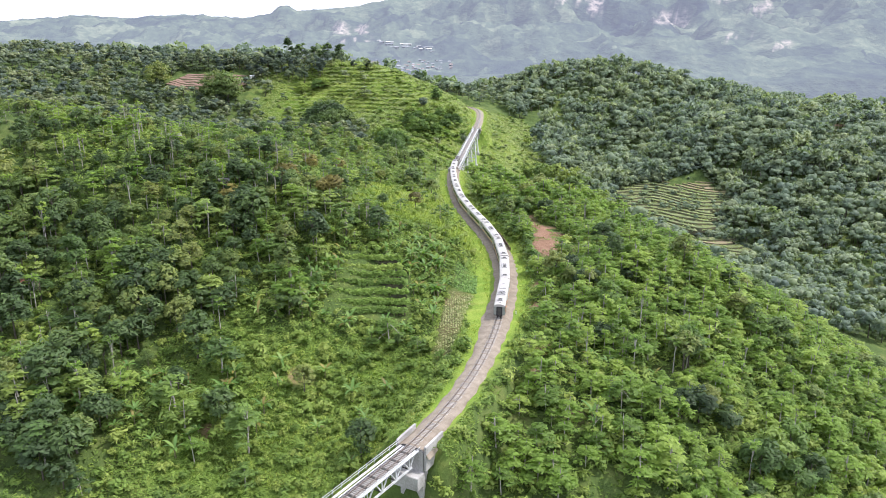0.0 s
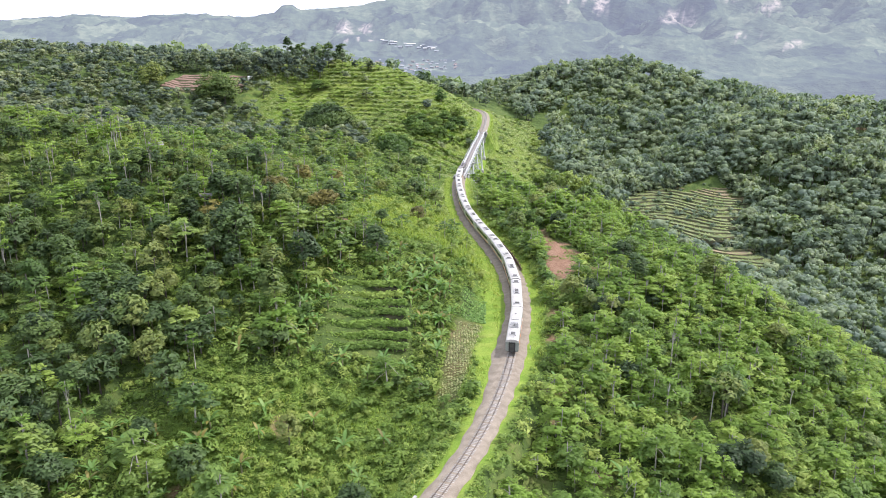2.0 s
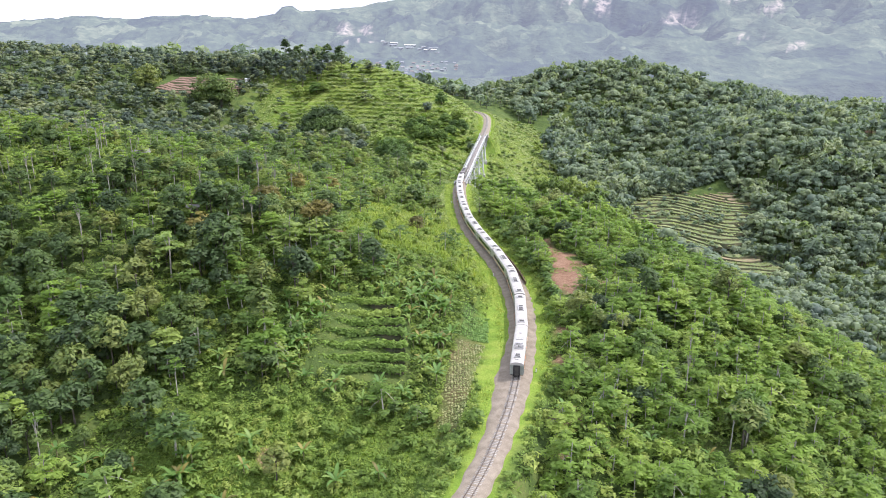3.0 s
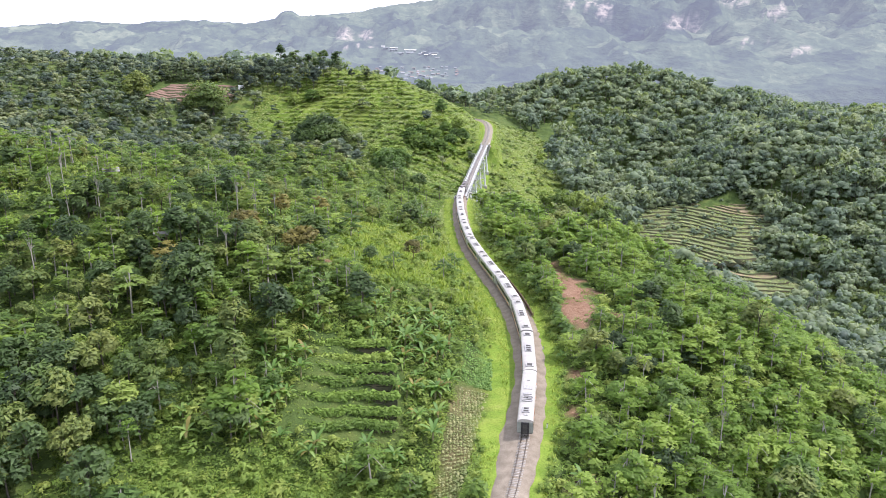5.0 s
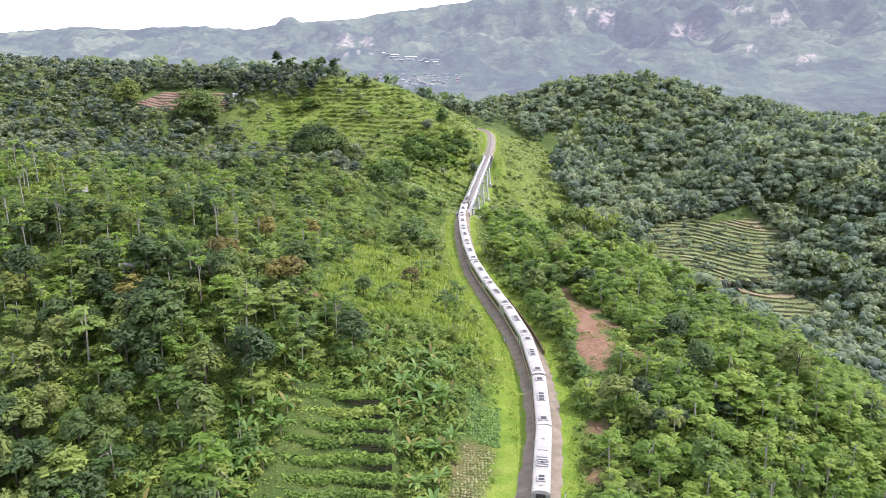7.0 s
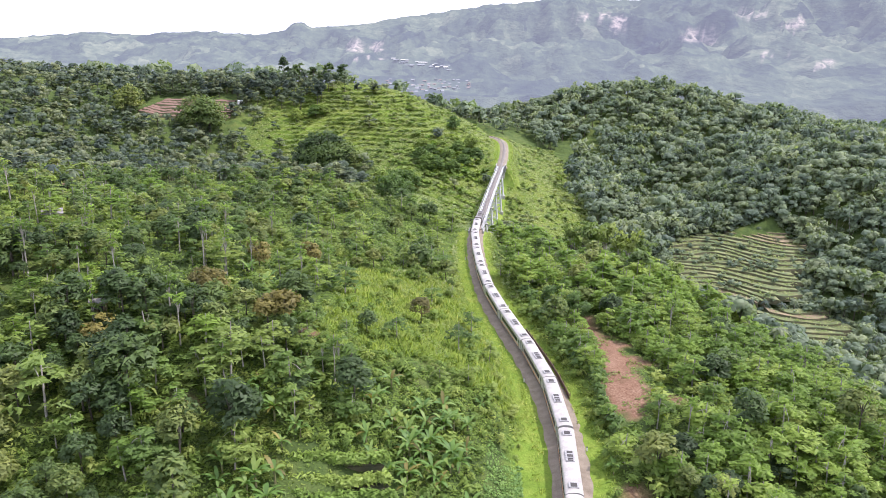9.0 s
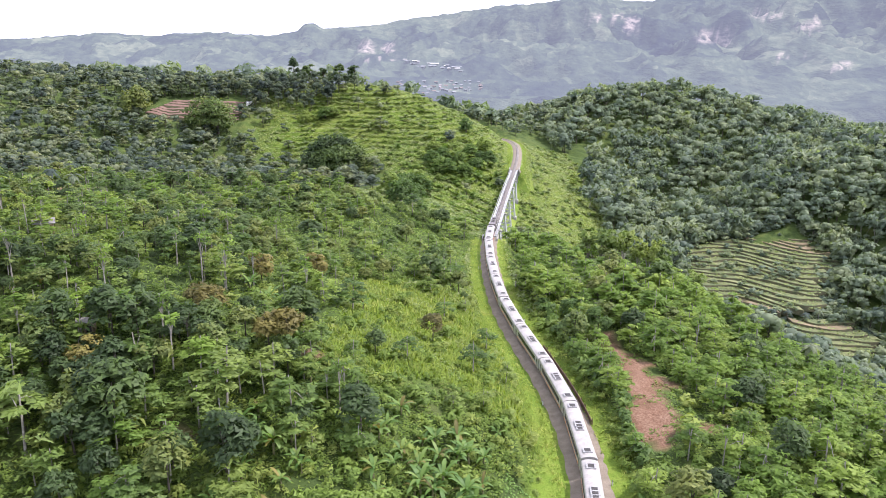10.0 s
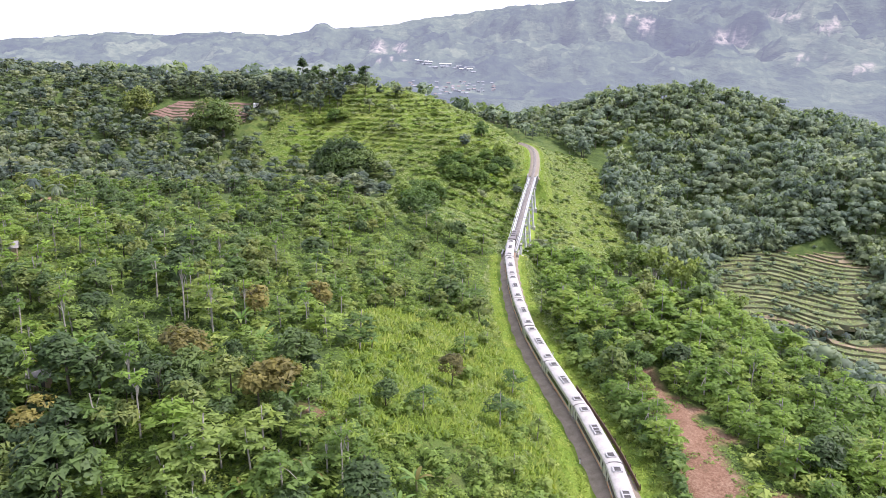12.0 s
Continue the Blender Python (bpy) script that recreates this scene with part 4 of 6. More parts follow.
# ---------------------------------------------------------------- plants: leaf clouds, trunks
def leaf_cloud(r, clumps, count, size, up=0.55, long=1.7, core=0.55):
    """Pointed leaves over the upper skins of flattened clumps (centre, radii); core: how far the whole crown rounds the shading."""
    out = []
    C = np.array([c for c, rad in clumps], float)
    heart = np.array([C[:, 0].mean(), C[:, 1].mean(), C[:, 2].min() - 0.5])
    for (c, rad) in clumps:
        n = count
        d = r.normal(size=(n, 3))
        d[:, 2] = np.abs(d[:, 2]) * 0.9 - 0.25
        d = unit(d)
        p = np.array(c) + d * np.array(rad) * r.uniform(0.5, 1.08, (n, 1))
        nrm = unit(d * 0.6 + np.array([0, 0, up]) + r.normal(size=(n, 3)) * 0.3)
        soft = unit(unit(d / np.array(rad)) * 0.6 + core * unit(p - heart) + np.array([0, 0, 0.25]) + r.normal(size=(n, 3)) * 0.14)
        t = unit(np.cross(nrm, r.normal(size=(n, 3))))
        s = size * r.uniform(0.6, 1.4, (n, 1))
        out.append(leaf_faces(p, nrm, soft, t, s * 0.5, s * long * 0.4, s * long * 0.6, 0.2 * s))
    return joined(out)


def tube(points, radii, sides=5):
    V, Q = [], []
    for k, (p, rad) in enumerate(zip(points, radii)):
        for a in range(sides):
            t = a / sides * 2 * math.pi
            V.append((p[0] + rad * math.cos(t), p[1] + rad * math.sin(t), p[2]))
    for k in range(len(points) - 1):
        for a in range(sides):
            b = (a + 1) % sides
            Q.append((k * sides + a, k * sides + b, (k + 1) * sides + b, (k + 1) * sides + a))
    return np.array(V, float), np.array(Q)


def joined(pieces):
    V, Q, n = [], [], 0
    for v, q in pieces:
        V.append(v)
        Q.append(np.where(q < 0, -1, q + n))
        n += len(v)
    return np.concatenate(V), np.concatenate(Q)


def trunk_of(r, top, radius, clumps, sides=5, limbs=3, light=False):
    bend = r.normal(size=2) * 0.25
    if light:
        return tube([(0, 0, -1.0), (bend[0], bend[1], top)], (radius * 1.2, radius * 0.6), 3)
    pts = [(0, 0, -1.0), (bend[0] * 0.5, bend[1] * 0.5, top * 0.45), (bend[0], bend[1], top)]
    pieces = [tube(pts, (radius * 1.25, radius * 0.85, radius * 0.45), sides)]
    for c, rad in clumps[:limbs]:
        z0 = top * r.uniform(0.5, 0.85)
        f = z0 / top
        a = np.array([bend[0] * f, bend[1] * f, z0])
        pieces.append(tube([a, (a + np.array(c)) / 2 + [0, 0, 0.25], c], (radius * 0.5, radius * 0.36, radius * 0.15), 4))
    return joined(pieces)


def shade_tree(r, leaves=25, size=0.42, wide=1.0, light=False):
    """Slender pale trunk under a flat, layered, feathery crown."""
    top = r.uniform(6.5, 8.5)
    clumps = []
    for k in range(r.randint(17, 23)):
        a, f = r.uniform(0, 2 * math.pi), r.uniform(0, 1)**0.6
        rad = 3.1 * f * wide
        z = top * (0.5 + 0.5 * (1 - f**1.3)) + r.uniform(-1.3, 0.5)
        s = r.uniform(0.6, 1.2)
        clumps.append(((rad * math.cos(a), rad * math.sin(a), z), (1.3 * s, 1.3 * s, 0.24 * s)))
    return leaf_cloud(r, clumps, leaves, size, 1.9, 2.4), trunk_of(r, top * 0.98, 0.15, clumps, light=light)


def broad_tree(r, leaves=44, size=0.43, tall=1.0, light=False):
    """Dense dome of overlapping clumps."""
    h = r.uniform(6.0, 8.5) * tall
    clumps = []
    for k in range(r.randint(17, 22)):
        d = r.normal(size=3)
        d[2] = abs(d[2]) * 1.0 - 0.35
        d /= np.linalg.norm(d)
        s = r.uniform(0.8, 1.35)
        clumps.append(((d[0] * 2.1, d[1] * 2.1, h * 0.62 + d[2] * h * 0.36), (1.1 * s, 1.1 * s, 0.85 * s)))
    return leaf_cloud(r, clumps, leaves, size, 0.9, 2.0), trunk_of(r, h * 0.75, 0.17, clumps, 5, 3, light)


def bamboo(r, culms=16, leaves=26, size=0.5, light=False):
    clumps, pieces = [], []
    for k in range(culms):
        a, lean, h = r.uniform(0, 2 * math.pi), r.uniform(0.6, 3.4), r.uniform(6.5, 10.5)
        pts = []
        for t in (0, 0.4, 0.75, 1.0):
            o = lean * t**2.2 + 0.3
            z = h * (t - 0.14 * t**3)
            pts.append(np.array([o * math.cos(a), o * math.sin(a), z - 0.6 * (t == 0)]))
        if not light or k % 4 == 0:
            pieces.append(tube(pts[::3] if light else pts, (0.07, 0.03) if light else (0.07, 0.06, 0.045, 0.02), 3))
        for t in (2, 3):
            s = r.uniform(0.7, 1.1)
            clumps.append((pts[t], (1.0 * s, 1.0 * s, 0.8 * s)))
    return leaf_cloud(r, clumps, leaves, size, 0.35, 2.2), joined(pieces)


def leaf_mass(r, c, rad, rings=2, seg=5):
    """The closed mass of leaves inside a far clump: an uneven dome."""
    pts = [np.array([0, 0, 1.0])]
    for k in range(rings):
        el = 0.85 - 0.95 * k
        for a in range(seg):
            t = (a + 0.5 * (k % 2)) / seg * 2 * math.pi + r.uniform(-0.2, 0.2)
            pts.append(np.array([math.cos(t) * math.cos(el), math.sin(t) * math.cos(el), math.sin(el)]))
    d = unit(np.array(pts))
    v = np.array(c) + d * np.array(rad) * r.uniform(0.66, 1.0, (len(d), 1))
    soft = unit(d + r.normal(size=d.shape) * 0.12)
    q = [(0, 1 + a, 1 + (a + 1) % seg, -1) for a in range(seg)]
    for k in range(rings - 1):
        lo, up = 1 + (k + 1) * seg, 1 + k * seg
        q += [(up + a, lo + a, lo + (a + 1) % seg, up + (a + 1) % seg) for a in range(seg)]
    return np.hstack([v, soft]), np.array(q)


def puff_tree(r, leaves=13, size=1.0, closed=False):
    """Rounded crown seen from afar: a few full domes."""
    h = r.uniform(6.5, 8.5)
    clumps = [((0, 0, h * 0.78), (2.2, 2.2, 1.7))]
    for k in range(r.randint(6, 9)):
        a, f, s = r.uniform(0, 2 * math.pi), r.uniform(0.5, 1), r.uniform(0.75, 1.2)
        clumps.append(((2.6 * f * math.cos(a), 2.6 * f * math.sin(a), h * r.uniform(0.36, 0.86)), (1.7 * s, 1.5 * s, r.uniform(0.9, 1.5) * s)))
    out = []
    for c, rad in clumps:
        d = r.normal(size=(leaves, 3))
        d[:, 2] = np.abs(d[:, 2]) - 0.15
        d = unit(d)
        p = np.array(c) + d * np.array(rad) * r.uniform(0.82, 1.22, (leaves, 1))
        nrm = unit(d + np.array([0, 0, 0.25]) + r.normal(size=(leaves, 3)) * 0.22)
        soft = unit(d * 0.8 + 0.45 * unit(p - np.array([0, 0, h * 0.45])) + r.normal(size=(leaves, 3)) * 0.12)
        t = unit(np.cross(nrm, r.normal(size=(leaves, 3))))
        s = size * r.uniform(0.7, 1.3, (leaves, 1))
        out.append(leaf_faces(p, nrm, soft, t, s * 0.6, s * 0.6, s * 0.9))
        if closed:
            out.append(leaf_mass(r, c, np.array(rad) * 0.98))
    v, q = joined(out)
    return (v, q), trunk_of(r, h * 0.6, 0.2, clumps, light=True)


def palm(r, fronds=13):
    h = r.uniform(6.5, 9)
    bend = r.normal(size=2) * 0.7
    tr = tube([(0, 0, -0.6), (bend[0] * 0.4, bend[1] * 0.4, h * 0.5), (bend[0], bend[1], h)], (0.2, 0.15, 0.12), 7)
    V, Q, n = [], [], 0
    for k in range(fronds):
        a, el = k / fronds * 2 * math.pi + r.uniform(-0.2, 0.2), r.uniform(-0.1, 0.9)
        u = np.array([math.cos(a), math.sin(a), 0])
        w = np.array([-math.sin(a), math.cos(a), 0])
        L = r.uniform(2.6, 3.4)
        for s in range(5):
            t0, t1 = s / 5, (s + 1) / 5
            P = [np.array([bend[0], bend[1], h]) + u * L * t + np.array([0, 0, L * (el * t - 1.05 * t * t)]) for t in (t0, t1)]
            for side in (-1, 1):
                wd = [0.55 * math.sin(math.pi * min(0.97, t * 0.9 + 0.12)) for t in (t0, t1)]
                drop = np.array([0, 0, -0.35])
                V += [P[0], P[1], P[1] + side * w * wd[1] + drop * wd[1], P[0] + side * w * wd[0] + drop * wd[0]]
                Q.append((n, n + 1, n + 2, n + 3))
                n += 4
    return (np.array(V), np.array(Q)), tr


def shrub(r, leaves=15, size=0.27):
    clumps = []
    for k in range(r.randint(3, 6)):
        a, f = r.uniform(0, 2 * math.pi), r.uniform(0, 0.9)
        s = r.uniform(0.5, 0.9)
        clumps.append(((f * math.cos(a), f * math.sin(a), r.uniform(0.5, 1.3)), (0.75 * s, 0.75 * s, 0.65 * s)))
    return leaf_cloud(r, clumps, leaves, size, 0.9, 2.1)


def tuft(r, blades=9):
    """Long grass: upright curved blades."""
    V, Q, n = [], [], 0
    for k in range(blades):
        a = r.uniform(0, 2 * math.pi)
        o = r.normal(size=2) * 0.35
        h, w = r.uniform(0.35, 0.75), r.uniform(0.07, 0.13)
        u, t = np.array([math.cos(a), math.sin(a), 0]), np.array([-math.sin(a), math.cos(a), 0])
        p = np.array([o[0], o[1], -0.05])
        tip = p + u * h * 0.6 + np.array([0, 0, h])
        V += [p + t * w, p - t * w, tip - t * w * 0.35, tip + t * w * 0.35]
        Q.append((n, n + 1, n + 2, n + 3))
        n += 4
    soft = unit(np.array([0.0, 0, 1.0]) + r.normal(size=(len(V) // 4, 3)) * 0.2)
    return np.hstack([np.array(V), np.repeat(soft, 4, 0)]), np.array(Q)


def scatter(variants, pos, scale, r, name, materials, label, category, tall=None):
    """Joins many transformed copies of the variants, each a list of (corners, faces, material number), into one mesh."""
    Vs, Qs, Is, Ts, n = [], [], [], [], 0
    which = r.randint(0, len(variants), len(pos))
    ang = r.uniform(0, 2 * math.pi, len(pos))
    tint = r.uniform(0, 1, len(pos))
    high = scale * (tall if tall is not None else 1.0)
    for k, pieces in enumerate(variants):
        sel = np.flatnonzero(which == k)
        if not len(sel):
            continue
        c, s = np.cos(ang[sel])[:, None], np.sin(ang[sel])[:, None]
        for v, q, mi in pieces:
            v = with_normals(v, q)
            x = (v[None, :, 0] * c - v[None, :, 1] * s) * scale[sel, None] + pos[sel, 0, None]
            y = (v[None, :, 0] * s + v[None, :, 1] * c) * scale[sel, None] + pos[sel, 1, None]
            z = v[None, :, 2] * high[sel, None] + pos[sel, 2, None]
            nx, ny = v[None, :, 3] * c - v[None, :, 4] * s, v[None, :, 3] * s + v[None, :, 4] * c
            Vs.append(np.stack([x, y, z, nx, ny, np.broadcast_to(v[None, :, 5], x.shape)], -1).reshape(-1, 6))
            Qs.append(np.where(q[None] < 0, -1, q[None] + (n + len(v) * np.arange(len(sel)))[:, None, None]).reshape(-1, 4))
            Is.append(np.full(len(sel) * len(q), mi))
            Ts.append(np.repeat(tint[sel], len(v)))
            n += len(v) * len(sel)
    me = fast_mesh(name, np.concatenate(Vs), np.concatenate(Qs), materials, np.concatenate(Is), np.concatenate(Ts))
    return tagged(new(name, me), label, category, kind="stuff")


def jittered(r, x0, x1, y0, y1, step):
    xs, ys = np.arange(x0, x1, step), np.arange(y0, y1, step)
    X, Y = np.meshgrid(xs, ys)
    X = X + (np.arange(len(ys)) % 2)[:, None] * step * 0.5
    p = np.stack([X.ravel(), Y.ravel()], -1) + r.uniform(-0.42, 0.42, (X.size, 2)) * step
    return p


BROWN_FIELD = [(-224, 614), (-224, 648), (-164, 660), (-162, 624)]
CROPS = [(-31, 179), (-29, 203), (-9, 203), (-8, 179)]
DARK_WOOD = [(-175, 270), (-121, 240), (-82, 252), (-48, 236), (-26, 214), (-36, 190), (-47, 178), (-80, 150), (-130, 140), (-175, 180)]
BROWN_VIEW = [(-226, 603), (-226, 618), (-158, 630), (-158, 612)]
VEG = [(-3, 164), (0.5, 188), (2.4, 202), (4.4, 219), (11.0, 217), (9.4, 199), (6.3, 188), (2.5, 164)]


def keep_clear(x, y, margin_left, margin_right, low=False):
    """True where no plant stands in the railway, the fields and the bare clearing."""
    d, yy = off_track(x, y)
    if low:
        margin_left = np.minimum(margin_left, np.interp(yy, [130, 165, 185], [3.6, 5.5, 9]))
        margin_right = np.minimum(margin_right, np.interp(yy, [130, 165, 200], [3.6, 4.2, 7]))
    bridge = (yy < BRIDGE_Y) | ((yy > VIADUCT_Y[0]) & (yy < VIADUCT_Y[1]))
    ok = (d > np.where(bridge, np.minimum(margin_right, 4.5), margin_right)) | (-d > np.where(bridge, np.minimum(margin_left, 4.5), margin_left))
    ok &= np.abs(x) < 0.62 * y + 14     # the stretch of country along the line
    ok &= ~in_shape(CLEARING, x, y + 4) & ~in_shape(CLEARING, x - 2, y)
    if not low:
        ok &= ~((x > -33) & (x < 3) & (y > 172) & (y < 206)) & ~((x > -3) & (x < 12) & (y > 180) & (y < 222))
        ok &= ~((x > -17) & (x < 12) & (y > 200) & (y < 229))
        ok &= ~in_shape(BROWN_VIEW, x, y) & ~in_shape(WEEDY, x, y)
        ok &= ~in_shape(PADDY, x, y + 9) & ~in_shape(LOW_PADDY, x, y + 8)
    for poly in (CLEARING, PADDY, LOW_PADDY, BROWN_FIELD, VEG):
        ok &= ~in_shape(poly, x, y)
    return ok


def on_ground(p, sink=0.0):
    return np.column_stack([p, ground(p[:, 0], p[:, 1]) - sink])


def variants_of(make, count, seed, **kw):
    out = []
    for k in range(count):
        (lv, lq), (tv, tq) = make(np.random.RandomState(seed + k), **kw)
        out.append([(lv, lq, 0), (tv, tq, 1)])
    return out


def standing_trees(name, variants, pos, scale, r, leaf_mat, bark_mat, label, category, group):
    """Single trees, each a thing with trunk and crown; alike ones share their meshes."""
    models = []
    for pieces in variants:
        ob = new(name)
        tagged(ob, label, category, group)
        split = [(*pieces[0][:2], leaf_mat, "crown")]
        v, q, mi = pieces[1]
        if name == "bamboo_grove":
            split += [(v[k * 12:k * 12 + 12], q[k * 9:k * 9 + 9] - k * 12, bark_mat, "culm") for k in range(len(v) // 12)]
        else:
            split += [(v, q, bark_mat, "trunk")]
        for v, q, mat, nm in split:
            ch = new(nm, fast_mesh(nm, v, q, [mat]))
            ch.parent = ob
        models.append(ob)
    which = r.randint(0, len(models), len(pos))
    used = set()
    for p, s, k in zip(pos, scale, which):
        m = Matrix.Translation(p) @ Matrix.Rotation(r.uniform(0, 6.28), 4, "Z")
        if k in used:
            ob = copy_thing(models[k], m)
        else:
            ob = models[k]
            ob.matrix_world = m
            used.add(k)
        ob.scale = (s, s, s * r.uniform(0.9, 1.12))
    for k, ob in enumerate(models):
        if k not in used:
            for ch in list(ob.children):
                bpy.data.objects.remove(ch)
            bpy.data.objects.remove(ob)


# ---------------------------------------------------------------- near woods
R = np.random.RandomState(11)
SHADE = variants_of(shade_tree, 7, 100)
BROAD = variants_of(broad_tree, 7, 200)
SHADE_LIGHT = variants_of(shade_tree, 6, 130, leaves=16, size=0.6, light=True)
BROAD_LIGHT = variants_of(broad_tree, 6, 230, leaves=22, size=0.62, light=True)

wood = jittered(R, -175, 150, 122, 440, 4.3)
x, y = wood.T
g = grass_mask(x, y)
left = x < np.interp(y, TRACK[:1300, 1], TRACK[:1300, 0])
lump = waves(x, y, 34, 61)
gap = waves(x, y, 15, 62)
high_left = left & (y > 222)
dens = np.where(left, np.where(high_left, 0.56, 0.82), 0.8) + 0.25 * lump + np.where(left, 0.4, 0.2) * gap
dens = np.where(left & (x > -46) & (y > 318), 0.32 + 0.3 * gap, dens)
dens = np.clip(dens, 0.06, 0.97) * (1 - 0.95 * np.clip(1.7 * g, 0, 1))
scrubland = (x > -66) & (x < 6) & (y < 172 - 0.25 * np.abs(x + 30)) & left
dens = np.where(scrubland, 0.07, dens)
valley_side = (x > 105) & (y > 330)
dens = np.where(valley_side, 0.6, dens)
dens = np.where((x > 36) & (x < 70) & (y > 362) & (y < 410), 0.12, dens)
dens = np.where((np.hypot(x - 70, y - 141) < 12) | (np.hypot(x - 60, y - 147) < 7), 0.1, dens)
dens = np.where((np.hypot(x + 140, y - 350) < 17) | (np.hypot(x - 37, y - 228) < 8), 0.06, dens)
ok = (R.uniform(size=len(x)) < dens) & keep_clear(x, y, 11.5, 9.0) & (soil_mask(x, y) < 0.4)
wood, lump, left, high_left = wood[ok], lump[ok], left[ok], high_left[ok]
pos = on_ground(wood, 0.1)
kind_key = lump * 0.5 + R.normal(size=len(wood)) * 0.5 + np.where(left, 0.22, -0.35) 
kind_key = kind_key + np.where(in_shape(DARK_WOOD, wood[:, 0], wood[:, 1]), 0.38, np.where(left & (wood[:, 1] > 240), -0.12, 0))
is_broad = kind_key > 0.35
leafy_side = left & ~(~is_broad & (R.uniform(size=len(wood)) < 0.22))   # some light-leaved trees stand among the others
size = np.clip(R.normal(0.95, 0.28, len(wood)), 0.4, 1.55) * np.where(left, np.where(high_left, 0.74, 0.95), 0.86)
order = np.argsort(pos[:, 1] + 0.25 * np.abs(pos[:, 0]))
for flag, name, vs, lm, bm_, label, cat in ((False, "shade_tree", SHADE, M_SHADE, M_BARK, "slender pale-trunked tree with a flat feathery green crown", "tree"),
                                            (True, "broadleaf_tree", BROAD, M_BROAD, M_DARKBARK, "dense dark green broadleaf tree on the slope", "tree")):
    sel = order[is_broad[order] == flag]
    a, b = sel[:280], sel[280:]
    for west in (True, False):
        mat = M_LIGHT if not flag and not west else lm
        pick = a[leafy_side[a] == west]
        standing_trees(name, vs, pos[pick], size[pick], R, mat, bm_, label if west else label.replace("green", "bright green").replace("dark bright", "dark"), cat, name.replace("_", " ") + "s of the near slopes")
        for sub, models, where in ((b[(pos[b, 1] < 296) & (leafy_side[b] == west)], vs, "near"), (b[(pos[b, 1] >= 296) & (leafy_side[b] == west)], BROAD_LIGHT if flag else SHADE_LIGHT, "further")):
            scatter(models, pos[sub], size[sub], R, name.replace("_tree", "_woods"), [mat, bm_], "mixed " + ("dark broadleaf" if flag else "feathery light green") + " woods covering the " + where + " slopes", "woods")

# ---------------------------------------------------------------- undergrowth and grass
SHRUBS = [[(*shrub(np.random.RandomState(300 + k)), 0)] for k in range(8)]
p = jittered(R, -140, 120, 112, 315, 2.3)
x, y = p.T
dens = np.clip(0.6 - 0.4 * waves(x, y, 15, 62) + 0.2 * waves(x, y, 16, 71), 0, 1)
dens = np.where(grass_mask(x, y) > 0.45, np.clip(0.26 + 0.6 * waves(x, y, 12, 72), 0, 0.75), dens)
dens = np.where(x > np.interp(y, TRACK[:1300, 1], TRACK[:1300, 0]), np.maximum(dens, 0.8), dens)
dens = np.where((x > -66) & (x < 6) & (y < 208) | (x > -32) & (x < 8) & (y < 234), 0.95, dens)
dens = np.where(in_shape(CROPS, x, y), 0.02 + 0.4 * smooth(-24, -29, x), dens)
ok = (R.uniform(size=len(x)) < dens) & keep_clear(x, y, 8.2, 6.6, True) & (soil_mask(x, y) < 0.35)
p = p[ok]
scatter(SHRUBS, on_ground(p, 0.1), np.clip(R.normal(1.05, 0.42, len(p)), 0.4, 2.4) * np.where(p[:, 0] > np.interp(p[:, 1], TRACK[:1300, 1], TRACK[:1300, 0]) + 12, 1.35, 1.0), R, "undergrowth", [M_SHRUB], "bright green scrub and bushes on the slopes", "scrub")

i = np.arange(track_at_y(226), track_at_y(312), 3)
p = TRACK[i] + SIDE[i] * (10.2 + 1.2 * np.sin(i * 0.11) + R.uniform(-0.7, 0.7, len(i)))[:, None]
p = p[soil_mask(p[:, 0], p[:, 1]) < 0.3]
scatter([[(*shrub(np.random.RandomState(340 + k), leaves=26, size=0.3), 0)] for k in range(6)], on_ground(p, 0.1), R.uniform(1.2, 2.3, len(p)), R, "verge_hedge", [M_SHADE], "row of round green bushes beyond the grass verge", "bushes")

TUFTS = [[(*tuft(np.random.RandomState(400 + k)), 0)] for k in range(6)]
p = jittered(R, -45, 60, 128, 330, 0.95)
x, y = p.T
ok = (grass_mask(x, y) > 0.35) & keep_clear(x, y, 4.6, 4.8) & (R.uniform(size=len(x)) < 0.75)
p = p[ok]
scatter(TUFTS, on_ground(p), R.uniform(0.5, 0.95, len(p)) * (1 + 0.9 * smooth(6, 12, -off_track(p[:, 0], p[:, 1])[0]) * smooth(222, 236, p[:, 1])), R, "long_grass", [M_GRASS], "bright green long grass along the railway", "grass")


def leaf_litter(name, area, per_m2, size, mat, label, keep, seed, high=0.35, height_of=None):
    """Single low leaves strewn over the ground."""
    r = np.random.RandomState(seed)
    x0, x1, y0, y1 = area
    n = int((x1 - x0) * (y1 - y0) * per_m2)
    p = np.column_stack([r.uniform(x0, x1, n), r.uniform(y0, y1, n)])
    p = p[keep(p[:, 0], p[:, 1], r)]
    c = on_ground(p) if height_of is None else np.column_stack([p, height_of(p[:, 0], p[:, 1])])
    n = len(c)
    c[:, 2] += r.uniform(0.02, high, n)
    nrm = unit(r.normal(size=(n, 3)) * 0.45 + np.array([0, 0, 1.0]))
    soft = unit(np.array([0, 0, 1.0]) + r.normal(size=(n, 3)) * 0.16)
    t = unit(np.cross(nrm, r.normal(size=(n, 3))))
    s = size * r.uniform(0.5, 1.4, (n, 1))
    V, Q = leaf_faces(c, nrm, soft, t, s * 0.35, s * 0.6, s * 0.9)
    tagged(new(name, fast_mesh(name, V, Q, [mat], None, np.repeat(r.uniform(0, 0.2, n) + 0.5 + 0.3 * waves(c[:, 0], c[:, 1], 6, 91), 3))), label, "ground cover", kind="stuff")


